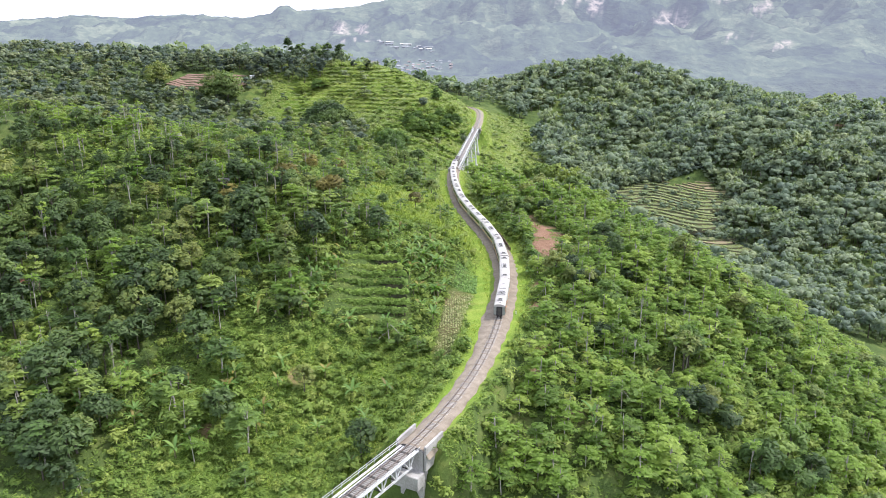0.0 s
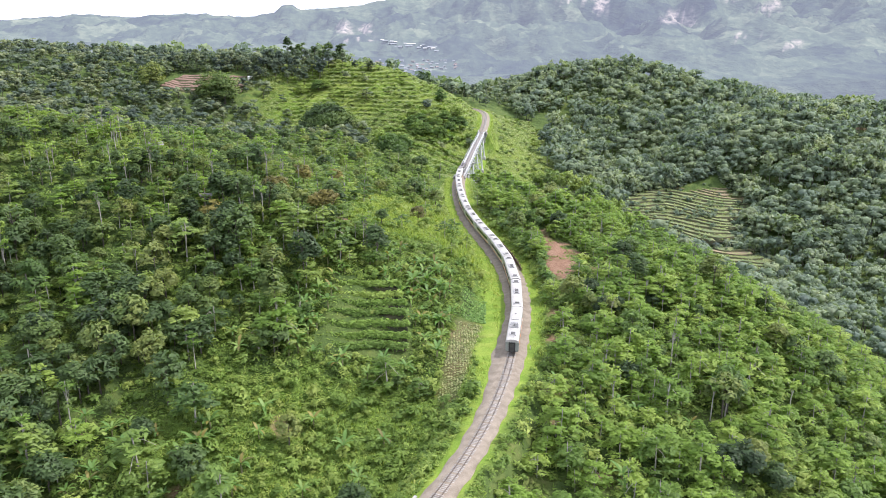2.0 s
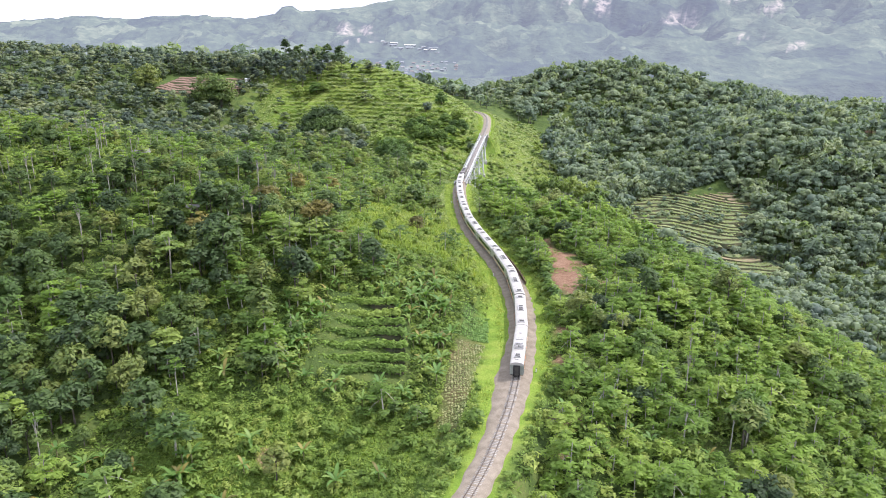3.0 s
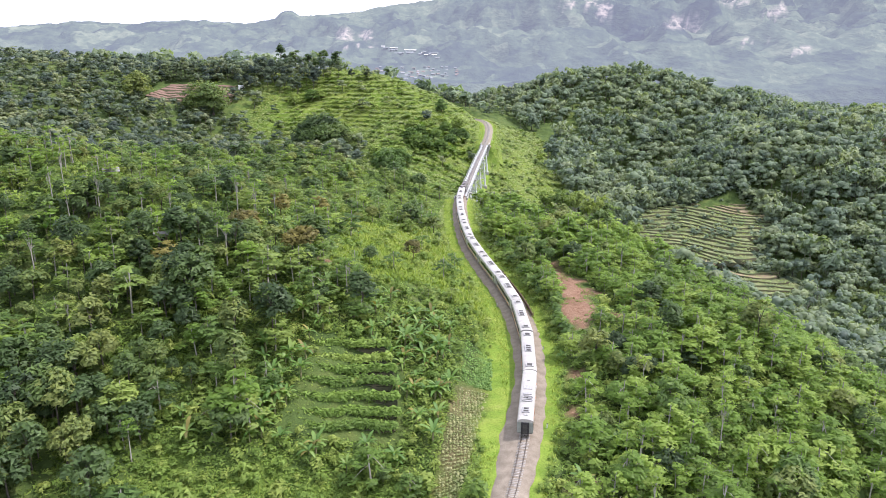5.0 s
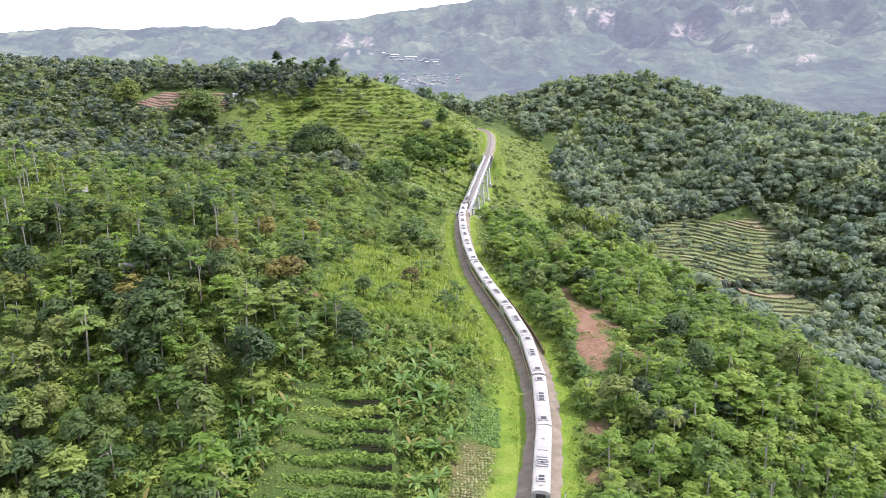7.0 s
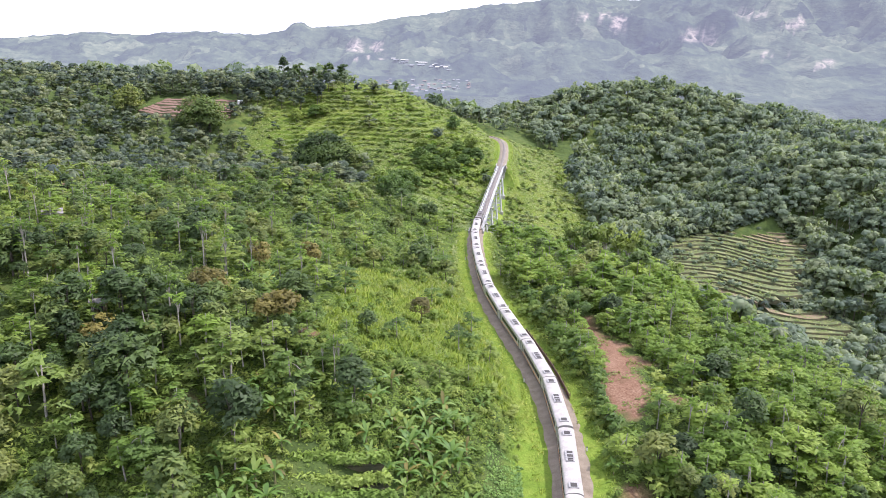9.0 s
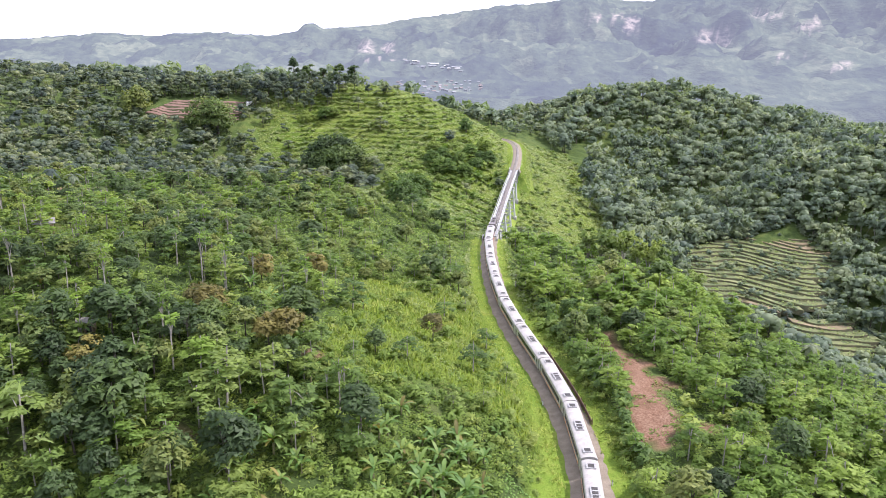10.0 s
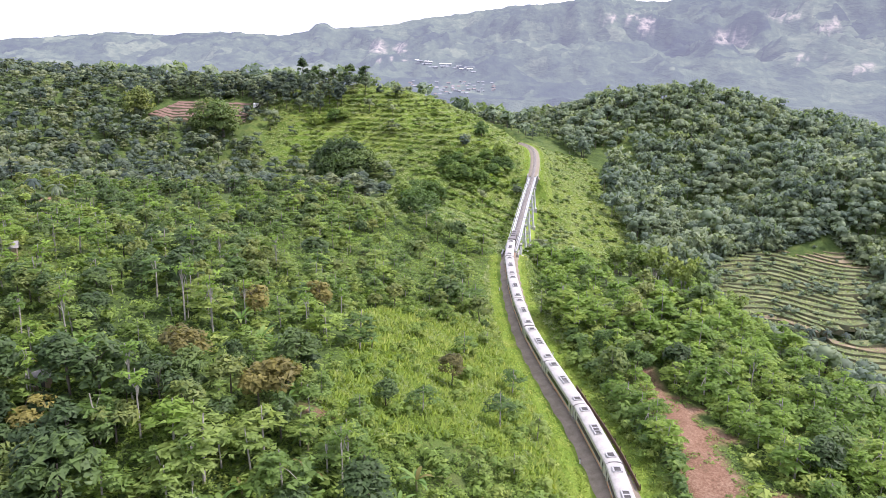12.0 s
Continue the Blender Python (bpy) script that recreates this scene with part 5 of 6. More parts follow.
leaf_litter("scrub_ground_cover", (-66, 6, 112, 232), 8, 0.5, M_SHRUB, "leafy green ground cover between the bushes", lambda x, y, r: keep_clear(x, y, 8.5, 6, True) & (soil_mask(x, y) < 0.3) & ~in_shape(CROPS, x, y), 61)
leaf_litter("slope_ground_cover", (-135, 115, 120, 320), 1.8, 0.6, M_SHRUB, "leafy green ground cover under the trees", lambda x, y, r: keep_clear(x, y, 8.5, 6, True) & (soil_mask(x, y) < 0.3) & ~in_shape(CROPS, x, y), 62)
leaf_litter("grass_slope_cover", (-36, 16, 224, 315), 12, 0.34, M_GRASS, "bright tall grass on the open slope", lambda x, y, r: keep_clear(x, y, 7, 6, True) & (grass_mask(x, y) > 0.3), 63, 0.5)
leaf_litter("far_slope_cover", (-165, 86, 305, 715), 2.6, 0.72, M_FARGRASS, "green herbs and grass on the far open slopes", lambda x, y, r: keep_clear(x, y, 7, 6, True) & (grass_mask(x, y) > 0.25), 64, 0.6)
leaf_litter("clearing_weeds", (28, 50, 225, 287), 5, 0.4, M_SHRUB, "weeds growing back over the bare clearing", lambda x, y, r: in_shape(CLEARING, x, y) & (waves(x, y, 11, 92) > 0.3 - 0.75 * (x > 38)) | in_shape(WEEDY, x, y) & (waves(x, y, 6, 93) > -0.35), 65, 0.3)
leaf_litter("crop_ground_cover", (-31, -8, 179, 203), 2, 0.35, M_SHRUB, "low leafy plants between the crop rows", lambda x, y, r: in_shape(CROPS, x, y), 66, 0.3)
leaf_litter("ridge_cover", (-75, 26, 300, 440), 3.2, 0.6, M_SHRUB, "low green plants on the ridge before the viaduct", lambda x, y, r: keep_clear(x, y, 7, 6, True), 68, 0.5)


def trackside(x, y, r):
    d, yy = off_track(x, y)
    land = (yy < VIADUCT_Y[0] - 1) | (yy > VIADUCT_Y[1] + 1)
    return (np.abs(d) > 4.0) & (np.abs(d) < 10.5) & land & (grass_mask(x, y) > 0.2)


leaf_litter("trackside_grass", (-4, 46, 232, 730), 5, 0.42, M_GRASS, "tufted grass beside the track", trackside, 69, 0.4)
leaf_litter("pale_grass_plumes", (-34, 14, 226, 312), 7, 0.3, M_FARGRASS, "pale seed heads of tall grass on the open slope", lambda x, y, r: keep_clear(x, y, 8, 7, True) & (grass_mask(x, y) > 0.35) & (waves(x + 0.6 * y, y * 0.35, 9, 94) > 0.15), 70, 0.8)

# ---------------------------------------------------------------- far woods
FAR_BROAD = variants_of(puff_tree, 8, 500, leaves=9, size=0.7, closed=True)
HILL_BROAD = variants_of(puff_tree, 10, 520, leaves=15, size=0.55, closed=True)
FAR_BAMBOO = variants_of(bamboo, 5, 540, culms=10, leaves=12, size=0.8, light=True)
FAR_SHADE = variants_of(shade_tree, 6, 560, leaves=10, size=0.95, light=True)


def far_wood(name, area, step, dens, variants, mats, scale, label, seed):
    r = np.random.RandomState(seed)
    p = jittered(r, *area, step)
    x, y = p.T
    ok = (r.uniform(size=len(x)) < dens(x, y)) & keep_clear(x, y, 14, 14)
    p = p[ok]
    scatter(variants, on_ground(p, 0.4), scale * np.clip(r.normal(1, 0.22, len(p)), 0.55, 1.6), r, name, mats, label, "forest")


def right_hill(x, y):
    edge = 468 + 60 * smooth(210, 100, x) + 40 * smooth(200, 190, x) * smooth(100, 150, x)
    open_ground = grass_mask(x, y) > 0.4
    glade = np.exp(-((x - 92)**2 + (y - 700)**2) / 500)
    return np.where(open_ground | (x < 62) | (y < edge - 40), 0, 0.95 - glade)


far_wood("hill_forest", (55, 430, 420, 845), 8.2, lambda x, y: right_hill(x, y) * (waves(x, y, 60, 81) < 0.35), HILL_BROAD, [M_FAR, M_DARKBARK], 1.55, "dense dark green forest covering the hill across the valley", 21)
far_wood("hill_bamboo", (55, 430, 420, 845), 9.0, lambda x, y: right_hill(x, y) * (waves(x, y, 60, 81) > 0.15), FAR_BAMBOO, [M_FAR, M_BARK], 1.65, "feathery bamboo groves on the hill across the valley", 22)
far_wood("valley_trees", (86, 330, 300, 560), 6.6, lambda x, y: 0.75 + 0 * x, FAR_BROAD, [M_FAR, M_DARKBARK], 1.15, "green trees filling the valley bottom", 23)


def left_far(x, y):
    g = grass_mask(x, y)
    return (0.86 + 0.12 * waves(x, y, 40, 82)) * (1 - 0.97 * np.clip(2.2 * g, 0, 1)) * ((x < 22) | (y > 660)) * ~((x > -95) & (x < 30) & (y > 676))


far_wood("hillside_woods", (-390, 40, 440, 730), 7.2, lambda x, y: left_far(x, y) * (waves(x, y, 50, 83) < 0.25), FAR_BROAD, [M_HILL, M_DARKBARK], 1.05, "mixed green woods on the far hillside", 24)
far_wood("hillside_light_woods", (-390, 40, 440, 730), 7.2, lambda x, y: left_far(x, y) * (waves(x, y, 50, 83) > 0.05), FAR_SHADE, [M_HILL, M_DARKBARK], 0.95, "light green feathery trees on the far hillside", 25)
TINY = variants_of(puff_tree, 5, 580, leaves=5, size=1.7)
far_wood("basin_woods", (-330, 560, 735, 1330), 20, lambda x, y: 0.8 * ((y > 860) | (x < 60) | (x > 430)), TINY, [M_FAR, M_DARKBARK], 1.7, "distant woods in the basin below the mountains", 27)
far_wood("ridge_side_woods", (-390, -175, 200, 440), 7.0, lambda x, y: 0.85 + 0 * x, FAR_SHADE, [M_HILL, M_DARKBARK], 1.0, "light green trees on the side slope", 26)

far_wood("crest_woods", (-70, 110, 748, 850), 8.4, lambda x, y: 0.85 + 0 * x, FAR_BROAD, [M_HILL, M_DARKBARK], 1.0, "green woods behind the crest of the far hill", 28)

# scrub over the far open slopes, and planted contour rows
r = np.random.RandomState(31)
FAR_SHRUB = [[(*shrub(np.random.RandomState(600 + k), leaves=7, size=0.7), 0)] for k in range(6)]
p = jittered(r, -245, 86, 330, 715, 3.4)
x, y = p.T
ok = (r.uniform(size=len(x)) < 0.36 + 0.5 * waves(x, y, 18, 84)) & keep_clear(x, y, 8, 7, True) & ((grass_mask(x, y) > 0.3) | in_shape(BROWN_VIEW, x, y))
p = p[ok]
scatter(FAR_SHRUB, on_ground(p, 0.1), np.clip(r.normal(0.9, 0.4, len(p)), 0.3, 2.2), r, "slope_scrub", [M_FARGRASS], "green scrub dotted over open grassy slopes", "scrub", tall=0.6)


p = jittered(r, -150, 80, 430, 712, 3.6)
x, y = p.T
p = p[(waves(x, y, 30, 95) > 0.12) & (r.uniform(size=len(x)) < 0.5) & keep_clear(x, y, 9, 8) & (grass_mask(x, y) > 0.3)]
scatter(FAR_SHRUB, on_ground(p, 0.2), r.uniform(0.8, 1.9, len(p)), r, "slope_bushes", [M_SHRUB], "clusters of brighter bushes on the open slopes", "bushes", tall=0.65)


def contour_rows(x0, x1, levels, r, step=1.5):
    """Planted rows that follow the hillside: points at which the ground meets given heights."""
    out = []
    for x in np.arange(x0, x1, step):
        ys = np.arange(588, 706, 0.5)
        z = ground(np.full(len(ys), x), ys)
        for lv in levels:
            k = np.flatnonzero((z[:-1] < lv) & (z[1:] >= lv))
            if len(k):
                out.append((x + r.uniform(-0.4, 0.4), ys[k[0]] + r.uniform(-0.5, 0.5)))
    return np.array(out)


rows = contour_rows(-118, 22, np.arange(2.1, 42, 2.6), r, 1.1)
ok = (grass_mask(rows[:, 0], rows[:, 1]) > 0.35) & (waves(rows[:, 0], rows[:, 1], 30, 85) > -0.55)
rows = rows[ok]
scatter(FAR_SHRUB, on_ground(rows, 0.2), r.uniform(0.5, 1.0, len(rows)), r, "hillside_crop_rows", [M_SHRUB], "green crop rows planted along the hillside contours", "crops", tall=0.6)
rows = []
for k in range(6):
    for x in np.arange(-42, 14, 1.4):
        rows.append((x, 452 + k * 21 + 9 * math.sin(x * 0.06 + k) - 0.35 * x))
rows = np.array(rows)
rows = rows[keep_clear(rows[:, 0], rows[:, 1], 9, 9)]
scatter(FAR_SHRUB, on_ground(rows, 0.2), r.uniform(0.8, 1.4, len(rows)), r, "gully_hedge_rows", [M_CROP], "dark hedge rows along the gully terraces", "hedges")


# ---------------------------------------------------------------- terraced fields
def terrace(name, xs, y_front, y_back, z, rise, drop, top_mat, bank_mat, label, category, group):
    """One gently rising bed between two wavy lines, with a low rim and an earth bank in front."""
    ob = thing(name, Matrix(), label, category, group)
    n = len(xs)
    z = z + np.zeros(n)
    V = np.concatenate([np.column_stack([xs, y_front, z]), np.column_stack([xs, y_front + 0.3, z + 0.2]), np.column_stack([xs, y_front + 0.7, z + 0.02]), np.column_stack([xs, y_back, z + rise])])
    i = np.arange(n - 1)
    Q = np.concatenate([np.column_stack([a * n + i, a * n + i + 1, (a + 1) * n + i + 1, (a + 1) * n + i]) for a in range(3)])
    ch = new("bed", fast_mesh("bed", V, Q, [top_mat]))
    ch.parent = ob
    px = np.concatenate([[xs[0] - 0.2], xs, [xs[-1] + 0.2]])
    py = np.concatenate([[y_back[0]], y_front, [y_back[-1]]])
    pz = np.concatenate([[z[0] + rise], z, [z[-1] + rise]])
    n, i = n + 2, np.arange(n + 1)
    V = np.concatenate([np.column_stack([px, py - 1.0, pz - drop]), np.column_stack([px, py, pz])])
    ch = new("bank", fast_mesh("bank", V, np.column_stack([i, i + 1, n + i + 1, n + i]), [bank_mat]))
    ch.parent = ob


STEP = 4.7


def paddy_bend(x, Y):
    """How far a terrace line that starts at Y has swung towards the valley mouth at x."""
    f = np.clip((Y - 440) / 110, 0, 1)
    return 21 * smooth(0, 1, (x - 118 - 36 * f) / 36) + 1.5 * np.sin(x / 7.5 + Y * 0.13) + 0.6 * np.sin(x / 3.1 + Y * 0.4)


def paddy_level(Y):
    return -57.5 + 23 * (Y - 10 - 438) / 106


def paddy_height(x, y):
    Y = y + paddy_bend(x, y + paddy_bend(x, y + 10))
    k = np.floor((Y - 432) / STEP)
    return paddy_level(432 + STEP * k) - 0.14 * (Y - y - 10) + 0.08 * ((Y - 432) / STEP - k)


def paddies():
    xs_all = np.linspace(108, 204, 150)
    for k in range(28):
        Y = 432 + STEP * k
        front = Y - paddy_bend(xs_all, Y)
        back = np.maximum(Y + STEP - paddy_bend(xs_all, Y + STEP) + 0.4, front + 1.2)
        for field in (PADDY, LOW_PADDY):
            sel = np.flatnonzero(in_shape(field, xs_all + 3 * np.sin(k * 2.1), front + 1.5))
            for run in np.split(sel, np.flatnonzero(np.diff(sel) > 1) + 1):
                if len(run) > 5:
                    dry = xs_all[run].mean() > 176 or (k * 7 + len(run)) % 9 == 0
                    terrace("paddy_terrace", xs_all[run], front[run], back[run], paddy_level(Y) - 0.14 * (Y - front[run] - 10), 0.1, 2.6, M_DRYBED if dry else M_PADDY, M_RISER,
                            "bare brown paddy terrace with a dark earth bank" if dry else "curved green paddy terrace with a dark earth bank", "paddy field", "paddy terraces in the valley")


paddies()
for k in range(7):
    xs = np.linspace(-222 + 1.2 * k, -163 - 0.5 * k, 40)
    front = 615 + k * 4.6 + (xs + 222) * 0.2 + 0.8 * np.sin(xs * 0.11 + k)
    zz = ground(xs, front) + 1.3
    terrace("bare_terrace", xs, front, front + 4.9, zz, 0.7, 2.6, M_SOIL, M_RISER, "bare red-brown ploughed terrace on the far hill", "field", "bare terraces on the far hill")


def in_paddies(x, y):
    return in_shape(PADDY, x, y) | in_shape(LOW_PADDY, x, y)


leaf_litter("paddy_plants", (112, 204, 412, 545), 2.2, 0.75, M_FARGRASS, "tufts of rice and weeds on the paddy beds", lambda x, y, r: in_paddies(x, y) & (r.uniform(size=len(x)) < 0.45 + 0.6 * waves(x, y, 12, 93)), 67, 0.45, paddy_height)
r = np.random.RandomState(35)
p = np.column_stack([r.uniform(112, 204, 900), r.uniform(412, 545, 900)])
x, y = p.T
strip = np.exp(-((y - 507 + 0.5 * (x - 130)) / 5)**2) * (x < 165) + np.exp(-(((x - 168) / 10)**2 + ((y - 497) / 6)**2)) + np.exp(-((y - 459) / 4)**2) + 0.12
p = p[in_paddies(x, y) & (r.uniform(size=900) < strip)]
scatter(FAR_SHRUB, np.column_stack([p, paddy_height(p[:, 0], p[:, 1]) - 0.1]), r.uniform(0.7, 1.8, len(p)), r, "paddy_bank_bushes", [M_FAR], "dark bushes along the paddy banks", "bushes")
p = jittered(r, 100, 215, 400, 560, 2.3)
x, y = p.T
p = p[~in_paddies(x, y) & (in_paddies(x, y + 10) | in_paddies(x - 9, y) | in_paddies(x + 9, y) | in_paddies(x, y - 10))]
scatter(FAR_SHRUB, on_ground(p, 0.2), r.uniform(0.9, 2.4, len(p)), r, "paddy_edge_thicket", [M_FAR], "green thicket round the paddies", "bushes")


# trees along the upper and right edge of the paddies
edge = np.concatenate([np.column_stack([np.linspace(118, 196, 30), np.linspace(536, 549, 30) + 3 * np.sin(np.linspace(0, 9, 30))]), np.column_stack([np.linspace(208, 192, 20), np.linspace(530, 470, 20)])])
edge = edge + r.uniform(-2, 2, edge.shape)
scatter(FAR_BROAD, on_ground(edge, 0.3), r.uniform(0.6, 1.3, len(edge)), r, "paddy_edge_trees", [M_FAR, M_DARKBARK], "green trees along the edge of the paddies", "trees")


# crop terraces left of the line: leafy rows on stepped beds
CROP_LINES = [(-32, -9.0, 181.0, 2.6), (-33, -9, 184.2, 3.4), (-32, -9, 187.4, 4.4), (-31, -9.5, 190.6, 5.5), (-29, -10, 193.8, 6.7), (-28, -11, 197, 7.8), (-27, -12, 200.4, 8)]
for x0, x1, y, z in CROP_LINES:
    r = np.random.RandomState(int(y))
    base = float(ground(np.array([(x0 + x1) / 2]), np.array([y]))[0])
    row = thing("crop_terrace", Matrix.Translation((x0, y, base)) @ Matrix.Rotation(0.05, 4, "Z"), "leafy green crop row on a stepped earth terrace", "crop row", "crop terraces beside the railway")
    n = int((x1 - x0) / 0.75)
    V, Q = leaf_cloud(r, [((0.4 + 0.75 * k, 0.45 * math.sin(k * 0.4) + r.uniform(-0.25, 0.25), r.uniform(0.3, 0.65)), (0.8, 1.0, 1.15)) for k in range(n)], 85, 0.36, 0.9, 2.6, 0.0)
    ch = new("foliage", fast_mesh("foliage", V, Q, [M_CROP]))
    ch.parent = row
    tagged(ch, kind="stuff")
    bm = bmesh.new()
    box(bm, ((x1 - x0) / 2, 0.2, -1.15), (x1 - x0 - 1.2, 1.5, 1.5), None, 0.3)
    part("bed", bm, M_RISER, row)


def vegetable_bed(name, poly, spacing, size, mat, label, seed, lift=0.05):
    r = np.random.RandomState(seed)
    xs, ys = [c[0] for c in poly], [c[1] for c in poly]
    p = []
    for yy in np.arange(min(ys), max(ys), spacing):
        for xx in np.arange(min(xs), max(xs), spacing * 0.75):
            p.append((xx + r.uniform(-0.1, 0.1), yy + r.uniform(-0.1, 0.1)))
    p = np.array(p)
    p = p[in_shape(poly, p[:, 0], p[:, 1])]
    heads = [[(*leaf_cloud(np.random.RandomState(700 + k), [((0, 0, 0.12), (0.32, 0.32, 0.2))], 12, 0.3, 0.6, 1.2), 0)] for k in range(4)]
    scatter(heads, on_ground(p, -lift), size * r.uniform(0.75, 1.2, len(p)), r, name, [mat], label, "vegetable bed")


vegetable_bed("cabbage_bed", [(2.9, 204), (4.4, 218.6), (10.3, 216), (9.4, 200.5)], 0.7, 1.1, M_CABBAGE, "blue-green cabbage rows in a small field", 41)
vegetable_bed("dry_vegetable_bed", [(2.4, 202), (8.6, 199), (6.3, 188), (2.5, 165), (-2.5, 164), (0.5, 188)], 0.85, 0.9, M_STRAW, "sparse yellowed vegetable rows on dry soil", 42)


# ---------------------------------------------------------------- bananas, palms, single trees
def banana(seed, big=1.0):
    r = np.random.RandomState(seed)
    ob = thing("banana_plant", Matrix(), "banana plant with long arching bright green leaves", "banana plant", "banana plants on the slopes")
    v, q = tube([(0, 0, -0.4), (0.05, 0, 1.0), (0.1, 0.05, 1.9)], (0.16, 0.13, 0.09), 7)
    ch = new("stem", fast_mesh("stem", v, q, [M_STEM]))
    ch.parent = ob
    for k in range(r.randint(8, 11)):
        a, el, L = k * 2.4 + r.uniform(-0.3, 0.3), r.uniform(0.9, 2.3), r.uniform(1.9, 2.7)
        u, w = np.array([math.cos(a), math.sin(a), 0]), np.array([-math.sin(a), math.cos(a), 0])
        V, Q = [], []
        for s in range(6):
            t = s / 5
            c = np.array([0.1, 0.05, 1.8]) + u * L * t * 0.85 + np.array([0, 0, L * (el * t * 0.62 - 0.72 * t * t)])
            wd = 0.25 * math.sin(math.pi * (0.10 + 0.86 * t)) + 0.02
            V += [c - w * wd + [0, 0, 0.10 * wd], c, c + w * wd + [0, 0, 0.10 * wd]]
        for s in range(5):
            for e in range(2):
                Q.append((s * 3 + e, s * 3 + e + 1, s * 3 + e + 4, s * 3 + e + 3))
        lf = new("leaf", fast_mesh("leaf", np.array(V), np.array(Q), [M_BANANA if r.uniform() < 0.95 else M_RUST]))
        lf.parent = ob
    return ob


def banana_places():
    r = np.random.RandomState(51)
    out = []
    for cx, cy, sx, sy, n in ((-33, 187, 2.5, 8, 26), (-40, 178, 7, 3, 14), (-60, 148, 10, 6, 24), (-74, 136, 8, 5, 10), (-20, 174, 8, 2, 9), (-30, 150, 12, 8, 14), (-5, 196, 2, 9, 14), (-11, 211, 5, 6, 20), (-2, 216, 4, 7, 14), (-30, 205, 3, 5, 10),
                              (30, 180, 5, 14, 12), (-70, 228, 9, 5, 12), (-45, 226, 9, 6, 10), (-95, 222, 10, 8, 10), (-52, 268, 12, 8, 10), (-2, 200, 2, 8, 8), (40, 150, 10, 8, 8), (85, 205, 12, 10, 8)):
        out += [(cx + r.normal() * sx, cy + r.normal() * sy) for _ in range(n)]
    p = np.array(out)
    return p[keep_clear(p[:, 0], p[:, 1], 9, 8, True)]


r = np.random.RandomState(52)
models = [banana(800 + k) for k in range(6)]
pp = on_ground(banana_places(), 0.0)
for k, q3 in enumerate(pp):
    m = Matrix.Translation(q3) @ Matrix.Rotation(r.uniform(0, 6.28), 4, "Z")
    s = r.uniform(0.8, 1.35)
    if k < len(models):
        models[k].matrix_world = m
        ob = models[k]
    else:
        ob = copy_thing(models[r.randint(len(models))], m)
    ob.scale = (s, s, s)


def single(name, make, seed, places, mat, bark, label, category, group, scale):
    r = np.random.RandomState(seed)
    p = on_ground(np.array(places, float), 0.1)
    standing_trees(name, variants_of(make, min(4, len(places)), seed), p, scale * r.uniform(0.85, 1.15, len(p)), r, mat, bark, label, category, group)


single("coconut_palm", palm, 61, [(117, 522), (112, 530), (142, 541), (136, 539), (174, 401), (168, 396), (182, 408), (146, 455), (152, 456), (160, 455), (139, 452), (166, 454), (-128, 338), (-136, 342), (196, 436), (90, 300)], M_HILL, M_BARK, "coconut palm with drooping grey-green fronds", "palm", "coconut palms", 1.0)


def big_clump(r, leaves=22, size=0.95):
    """A broad stand of several crowns."""
    clumps = []
    for k in range(34):
        a, f = r.uniform(0, 2 * math.pi), r.uniform(0, 1)**0.55
        h = 12.0 * (1 - 0.45 * f * f) * r.uniform(0.75, 1.05)
        s = r.uniform(1.0, 1.8)
        clumps.append(((7 * f * math.cos(a), 7 * f * math.sin(a), h), (1.5 * s, 1.5 * s, 1.3 * s)))
        clumps.append(((7.4 * f * math.cos(a), 7.4 * f * math.sin(a), h * 0.55), (1.4 * s, 1.4 * s, 1.4 * s)))
    return leaf_cloud(r, clumps, leaves, size, 0.6, 1.5), trunk_of(r, 7, 0.5, clumps, 6, 8)


single("large_dark_tree", lambda r: big_clump(r, 42, 0.62), 71, [(-92, 566), (-83, 561), (-79, 572), (-86, 582), (-88, 573), (-76, 565), (-94, 575), (-180, 611), (-171, 609), (-226, 613)], M_BROAD, M_DARKBARK, "large dark green spreading tree on the open far hill", "tree", "large dark trees on the far hill", 1.55)
single("hillside_tree", lambda r: big_clump(r, 28, 0.9), 161, [(-25, 560), (-19, 570), (-15, 551), (-8, 565), (-2, 575), (2, 561), (7, 590), (9, 571), (-20, 551), (-5, 550), (-24, 577), (4, 571), (-5, 628), (-110, 555), (-117, 635), (-104, 640), (-99, 642)], M_SHADE, M_DARKBARK, "dark green round tree on the open far slope", "tree", "trees on the far slope", 0.62)
single("gully_tree", lambda r: big_clump(r, 28, 0.85), 171, [(-38, 449), (-37, 519), (-29, 518), (-32, 431), (-29, 476)], M_SHADE, M_BARK, "dull green feathery tree clump at the gully", "tree", "feathery trees at the gully", 0.8)
single("bamboo_grove", bamboo, 81, [(50, 396), (46, 402), (56, 400), (64, 376), (70, 382), (62, 384), (80, 370), (58, 392)], M_BAMBOO, M_BARK, "bright yellow-green bamboo clump with arching culms", "bamboo", "bamboo clumps", 1.25)
single("bright_broadleaf_tree", broad_tree, 91, [(28, 294), (31, 290), (26, 300), (-70, 186), (-100, 176), (-96, 186), (60, 170), (44, 190), (70, 141), (75, 145), (66, 137), (79, 141), (73, 136)], M_SHADE, M_DARKBARK, "large bright green broadleaf tree beside the clearing", "tree", "bright broadleaf trees", 1.2)
single("dark_round_tree", broad_tree, 101, [(-34, 240), (57, 150), (60, 153), (63, 149), (54, 247), (57, 250), (-113, 313), (-60, 262), (-88, 236), (-110, 300)], M_BROAD, M_DARKBARK, "dense dark green round-crowned tree", "tree", "dark round trees", 1.1)
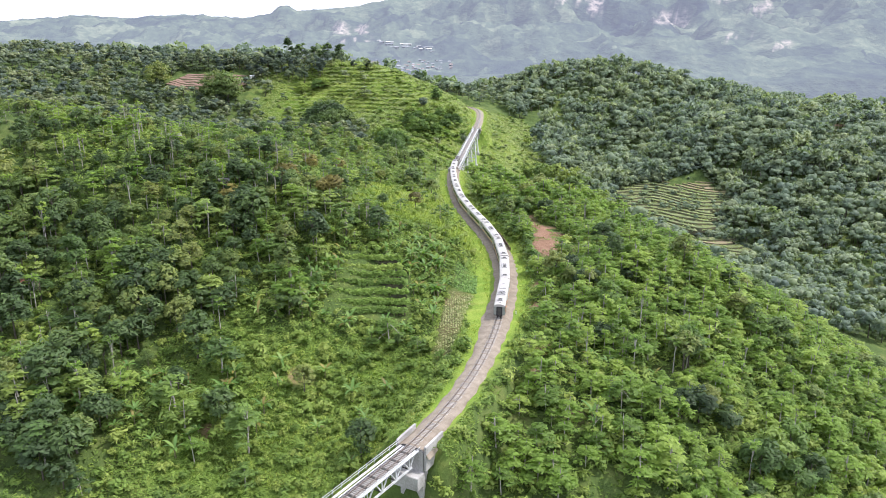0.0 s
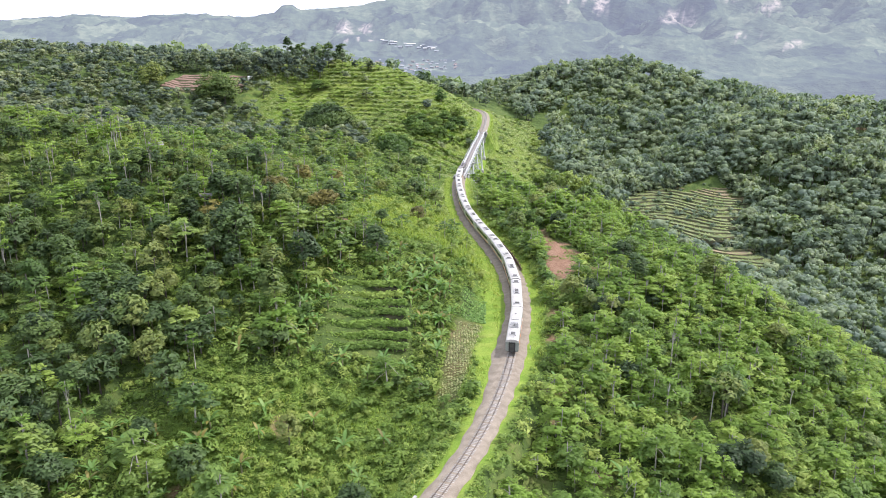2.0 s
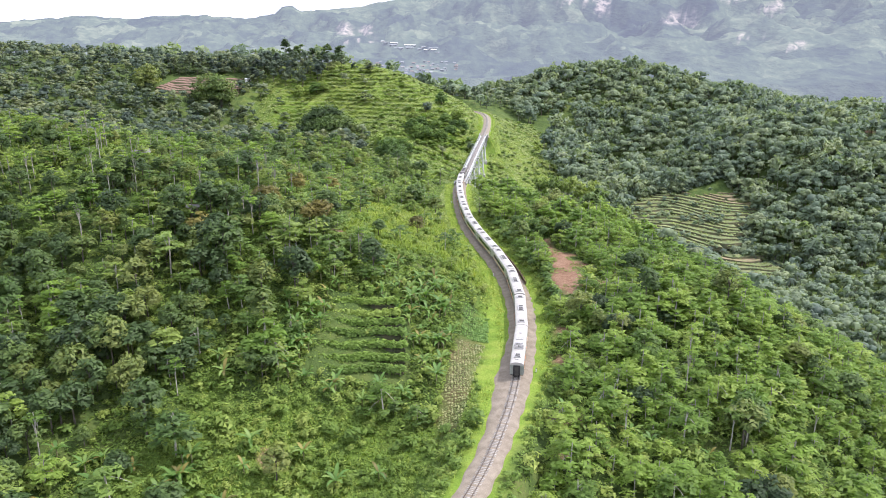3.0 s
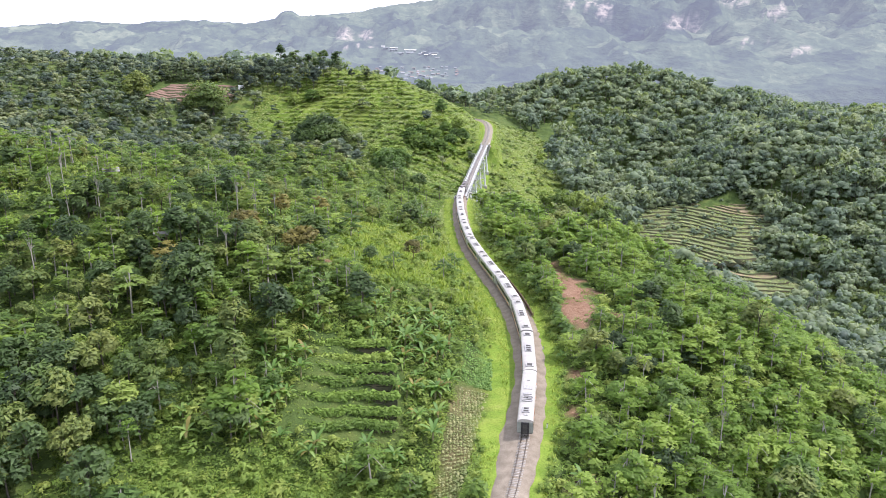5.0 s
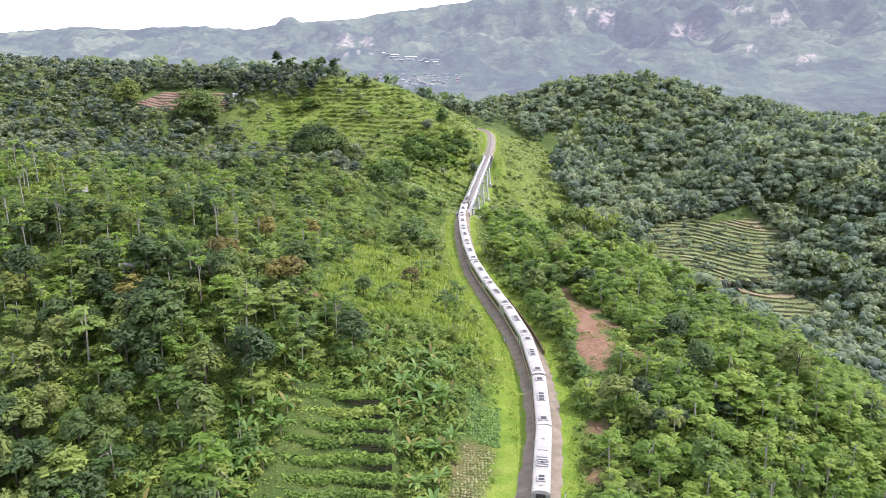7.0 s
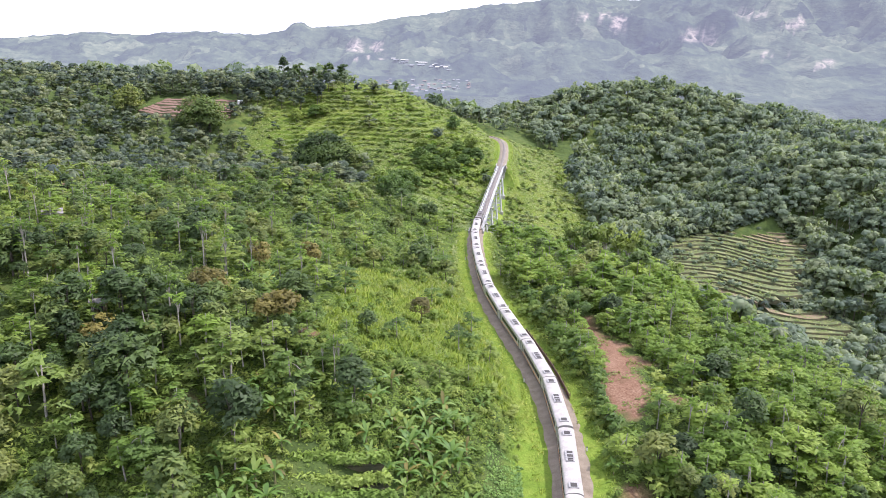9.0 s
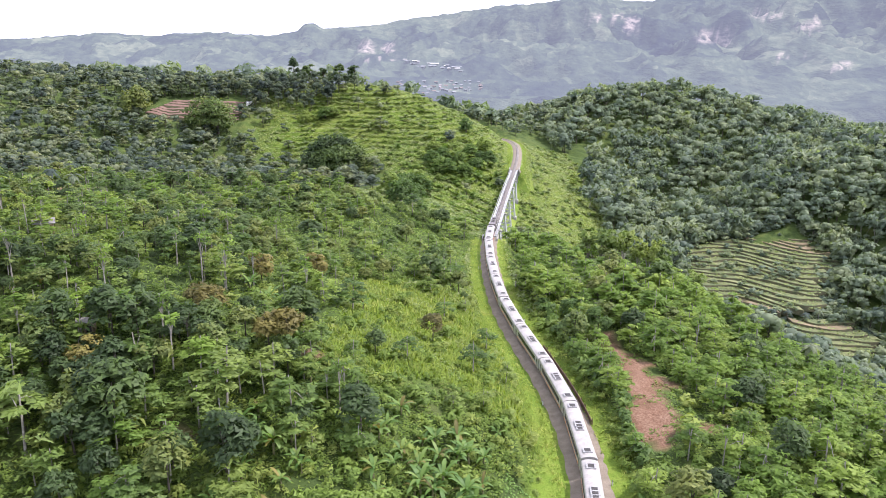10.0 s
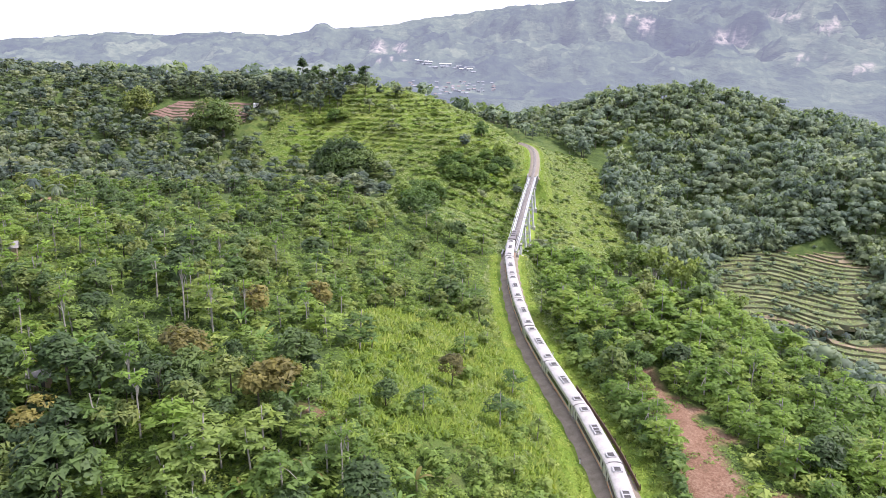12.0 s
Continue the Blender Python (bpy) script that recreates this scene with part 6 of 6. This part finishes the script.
single("rust_leaved_tree", broad_tree, 111, [(-48, 232), (-51, 235), (-37, 229), (-34, 230), (-46, 258), (-38, 276), (-10, 262), (-62, 215)], M_RUST, M_DARKBARK, "olive-brown leaved round tree on the slope", "tree", "rust-leaved trees", 1.0)


def lanky_tree(r):
    """Tall thin pale stem with a few small tufts of leaves high up."""
    top = r.uniform(8.0, 10.5)
    clumps = []
    for k in range(r.randint(6, 9)):
        a, f = r.uniform(0, 2 * math.pi), r.uniform(0.2, 1.6)
        clumps.append(((f * math.cos(a), f * math.sin(a), top * r.uniform(0.72, 1.03)), (0.9, 0.9, 0.4)))
    return leaf_cloud(r, clumps, 17, 0.36, 1.2, 2.4), trunk_of(r, top, 0.14, clumps, 5, 6)


r = np.random.RandomState(191)
p = np.column_stack([np.concatenate([r.uniform(-125, -14, 80), r.uniform(28, 95, 30)]), r.uniform(132, 300, 110)])
p = p[keep_clear(p[:, 0], p[:, 1], 14, 12) & (grass_mask(p[:, 0], p[:, 1]) < 0.3)]
single("lanky_tree", lanky_tree, 195, [tuple(q) for q in p], M_LIGHT, M_BARK, "tall thin pale-stemmed tree with sparse leaves", "tree", "lanky pale-stemmed trees", 0.95)
single("sparse_tree", lambda r: shade_tree(r, 16, 0.4, 0.9), 121, [(-1, 248), (-14, 244), (2, 268), (-8, 280), (12.5, 330), (-6, 322)], M_SHADE, M_BARK, "thin pale tree with sparse feathery leaves in the grass", "tree", "sparse trees in the grass", 0.95)
single("ridge_tree", broad_tree, 131, [(-150 + 22 * k + 6 * math.sin(k * 5), 702 + 5 * math.sin(k * 3)) for k in range(3)], M_BROAD, M_DARKBARK, "dark tree standing on the skyline of the ridge", "tree", "trees on the ridge", 1.25)
r = np.random.RandomState(201)
p = np.column_stack([r.normal(-9, 13, 190), r.normal(566, 16, 190)])
p = p[keep_clear(p[:, 0], p[:, 1], 9, 9)]
scatter(FAR_SHRUB, on_ground(p, 0.3), r.uniform(0.9, 2.6, len(p)), r, "hillside_thicket", [M_SHADE], "green thicket between the trees of the far slope", "bushes")
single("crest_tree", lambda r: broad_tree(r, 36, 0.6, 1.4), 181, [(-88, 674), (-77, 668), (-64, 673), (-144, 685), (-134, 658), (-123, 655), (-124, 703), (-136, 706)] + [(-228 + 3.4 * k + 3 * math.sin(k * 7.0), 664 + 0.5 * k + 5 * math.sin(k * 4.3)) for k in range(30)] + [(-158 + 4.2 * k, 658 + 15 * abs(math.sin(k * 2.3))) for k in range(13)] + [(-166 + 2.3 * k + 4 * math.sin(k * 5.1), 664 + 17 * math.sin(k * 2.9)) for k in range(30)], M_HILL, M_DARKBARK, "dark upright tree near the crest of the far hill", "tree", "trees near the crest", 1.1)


single("tall_ridge_tree", lambda r: broad_tree(r, 30, 0.7, 1.7), 151, [(-128, 704), (-116, 700), (-104, 702), (-92, 699), (-140, 706)], M_BROAD, M_DARKBARK, "tall narrow dark tree rising above the skyline", "tree", "tall trees on the ridge", 1.45)


# ---------------------------------------------------------------- huts, shelter, village
def hut(place, turn, w, d, h, roof_mat, wall_mat, label):
    ob = thing("hut", Matrix.Translation(place) @ Matrix.Rotation(turn, 4, "Z"), label, "hut")
    part("wall", boxed((0, 0, h / 2 - 0.3), (w, d, h + 0.6), 0.03), wall_mat, ob)
    for s in (-1, 1):
        bm = bmesh.new()
        m = Matrix.Translation((0, s * d * 0.29, h + 0.42)) @ Matrix.Rotation(-s * 0.5, 4, "X")
        box(bm, (0, 0, 0), (w + 0.9, d * 0.72, 0.08), m)
        part("roof_slope", bm, roof_mat, ob)
    part("door", boxed((w * 0.15, -d / 2 - 0.02, 0.85), (0.8, 0.06, 1.75)), M_DARK, ob)
    part("window", boxed((-w * 0.25, -d / 2 - 0.02, 1.2), (0.7, 0.06, 0.6)), M_DARK, ob)


for x, y, t, w, d, rm, wm, lab in ((-66, 223.5, 0.3, 2.4, 1.9, M_TIN, M_BAMBOOWALL, "small field hut with a grey tin roof"), (-106, 182, -0.2, 5.5, 4.0, M_TILE, M_BAMBOOWALL, "brown-roofed wooden hut among the trees"),
                                   (147, 451.5, 0.2, 4.0, 3.2, M_TIN, M_PLASTER, "small pale hut beside the paddies"), (-92, 259, 0.5, 3.5, 2.8, M_TIN, M_BAMBOOWALL, "small field hut with a grey tin roof"), (-161, 653, 0.9, 5, 2, M_WHITE, M_PLASTER, "white-roofed shelter on the far hill")):
    hut((x, y, float(ground(np.array([x]), np.array([y]))[0]) + 0.2), t, w, d, 2.0, rm, wm, lab)


def on_range(az, el):
    """The nearest point of the far range at that bearing and elevation."""
    rr = np.arange(1320, 3200, 10.0)
    X, Y, Z, e = mountain(np.full(len(rr), az), rr)
    k = int(np.argmax(e >= el))
    return float(X[k]), float(Y[k]), float(Z[k])


def far_house(place, turn, size, roof_mat, label, group):
    ob = thing("house", Matrix.Translation(place) @ Matrix.Rotation(turn, 4, "Z"), label, "house", group)
    w, d, h = size
    part("wall", boxed((0, 0, h / 2 - 1.5), (w, d, h + 3)), M_FARROOF, ob)
    bm = bmesh.new()
    vs = [bm.verts.new(c) for c in ((-w * 0.55, -d * 0.6, h - 0.3), (w * 0.55, -d * 0.6, h - 0.3), (w * 0.55, d * 0.6, h - 0.3), (-w * 0.55, d * 0.6, h - 0.3), (-w * 0.55, 0, h + d * 0.3), (w * 0.55, 0, h + d * 0.3))]
    for f in ((0, 1, 5, 4), (2, 3, 4, 5), (0, 4, 3), (1, 2, 5), (0, 3, 2, 1)):
        bm.faces.new([vs[i] for i in f])
    part("roof", bm, roof_mat, ob)


r = np.random.RandomState(141)
for k in range(26):
    f = k / 25
    far_house(on_range(-4.9 + 4.2 * f + r.normal() * 0.12, -1.25 - 0.55 * f + r.normal() * 0.09), r.uniform(-0.4, 0.4), (r.uniform(9, 19), r.uniform(3, 4.5), 1.0), M_FARROOF if k % 3 else M_PLASTER, "long white-roofed shed below the mountains", "white sheds of the far village")
for k in range(64):
    far_house(on_range(-2.4 + float(np.clip(r.normal(), -1.6, 1.6)) * 1.9, -3.05 + float(np.clip(r.normal(), -1.5, 1.5)) * 0.3), r.uniform(-0.6, 0.6), (r.uniform(4, 7), r.uniform(3, 5), 1.2), (M_FARTILE, M_FARTILE, M_FARTILE, M_FARROOF, M_FARROOF, M_FARROOF)[r.randint(6)], "small village house in the far valley", "houses of the far village")
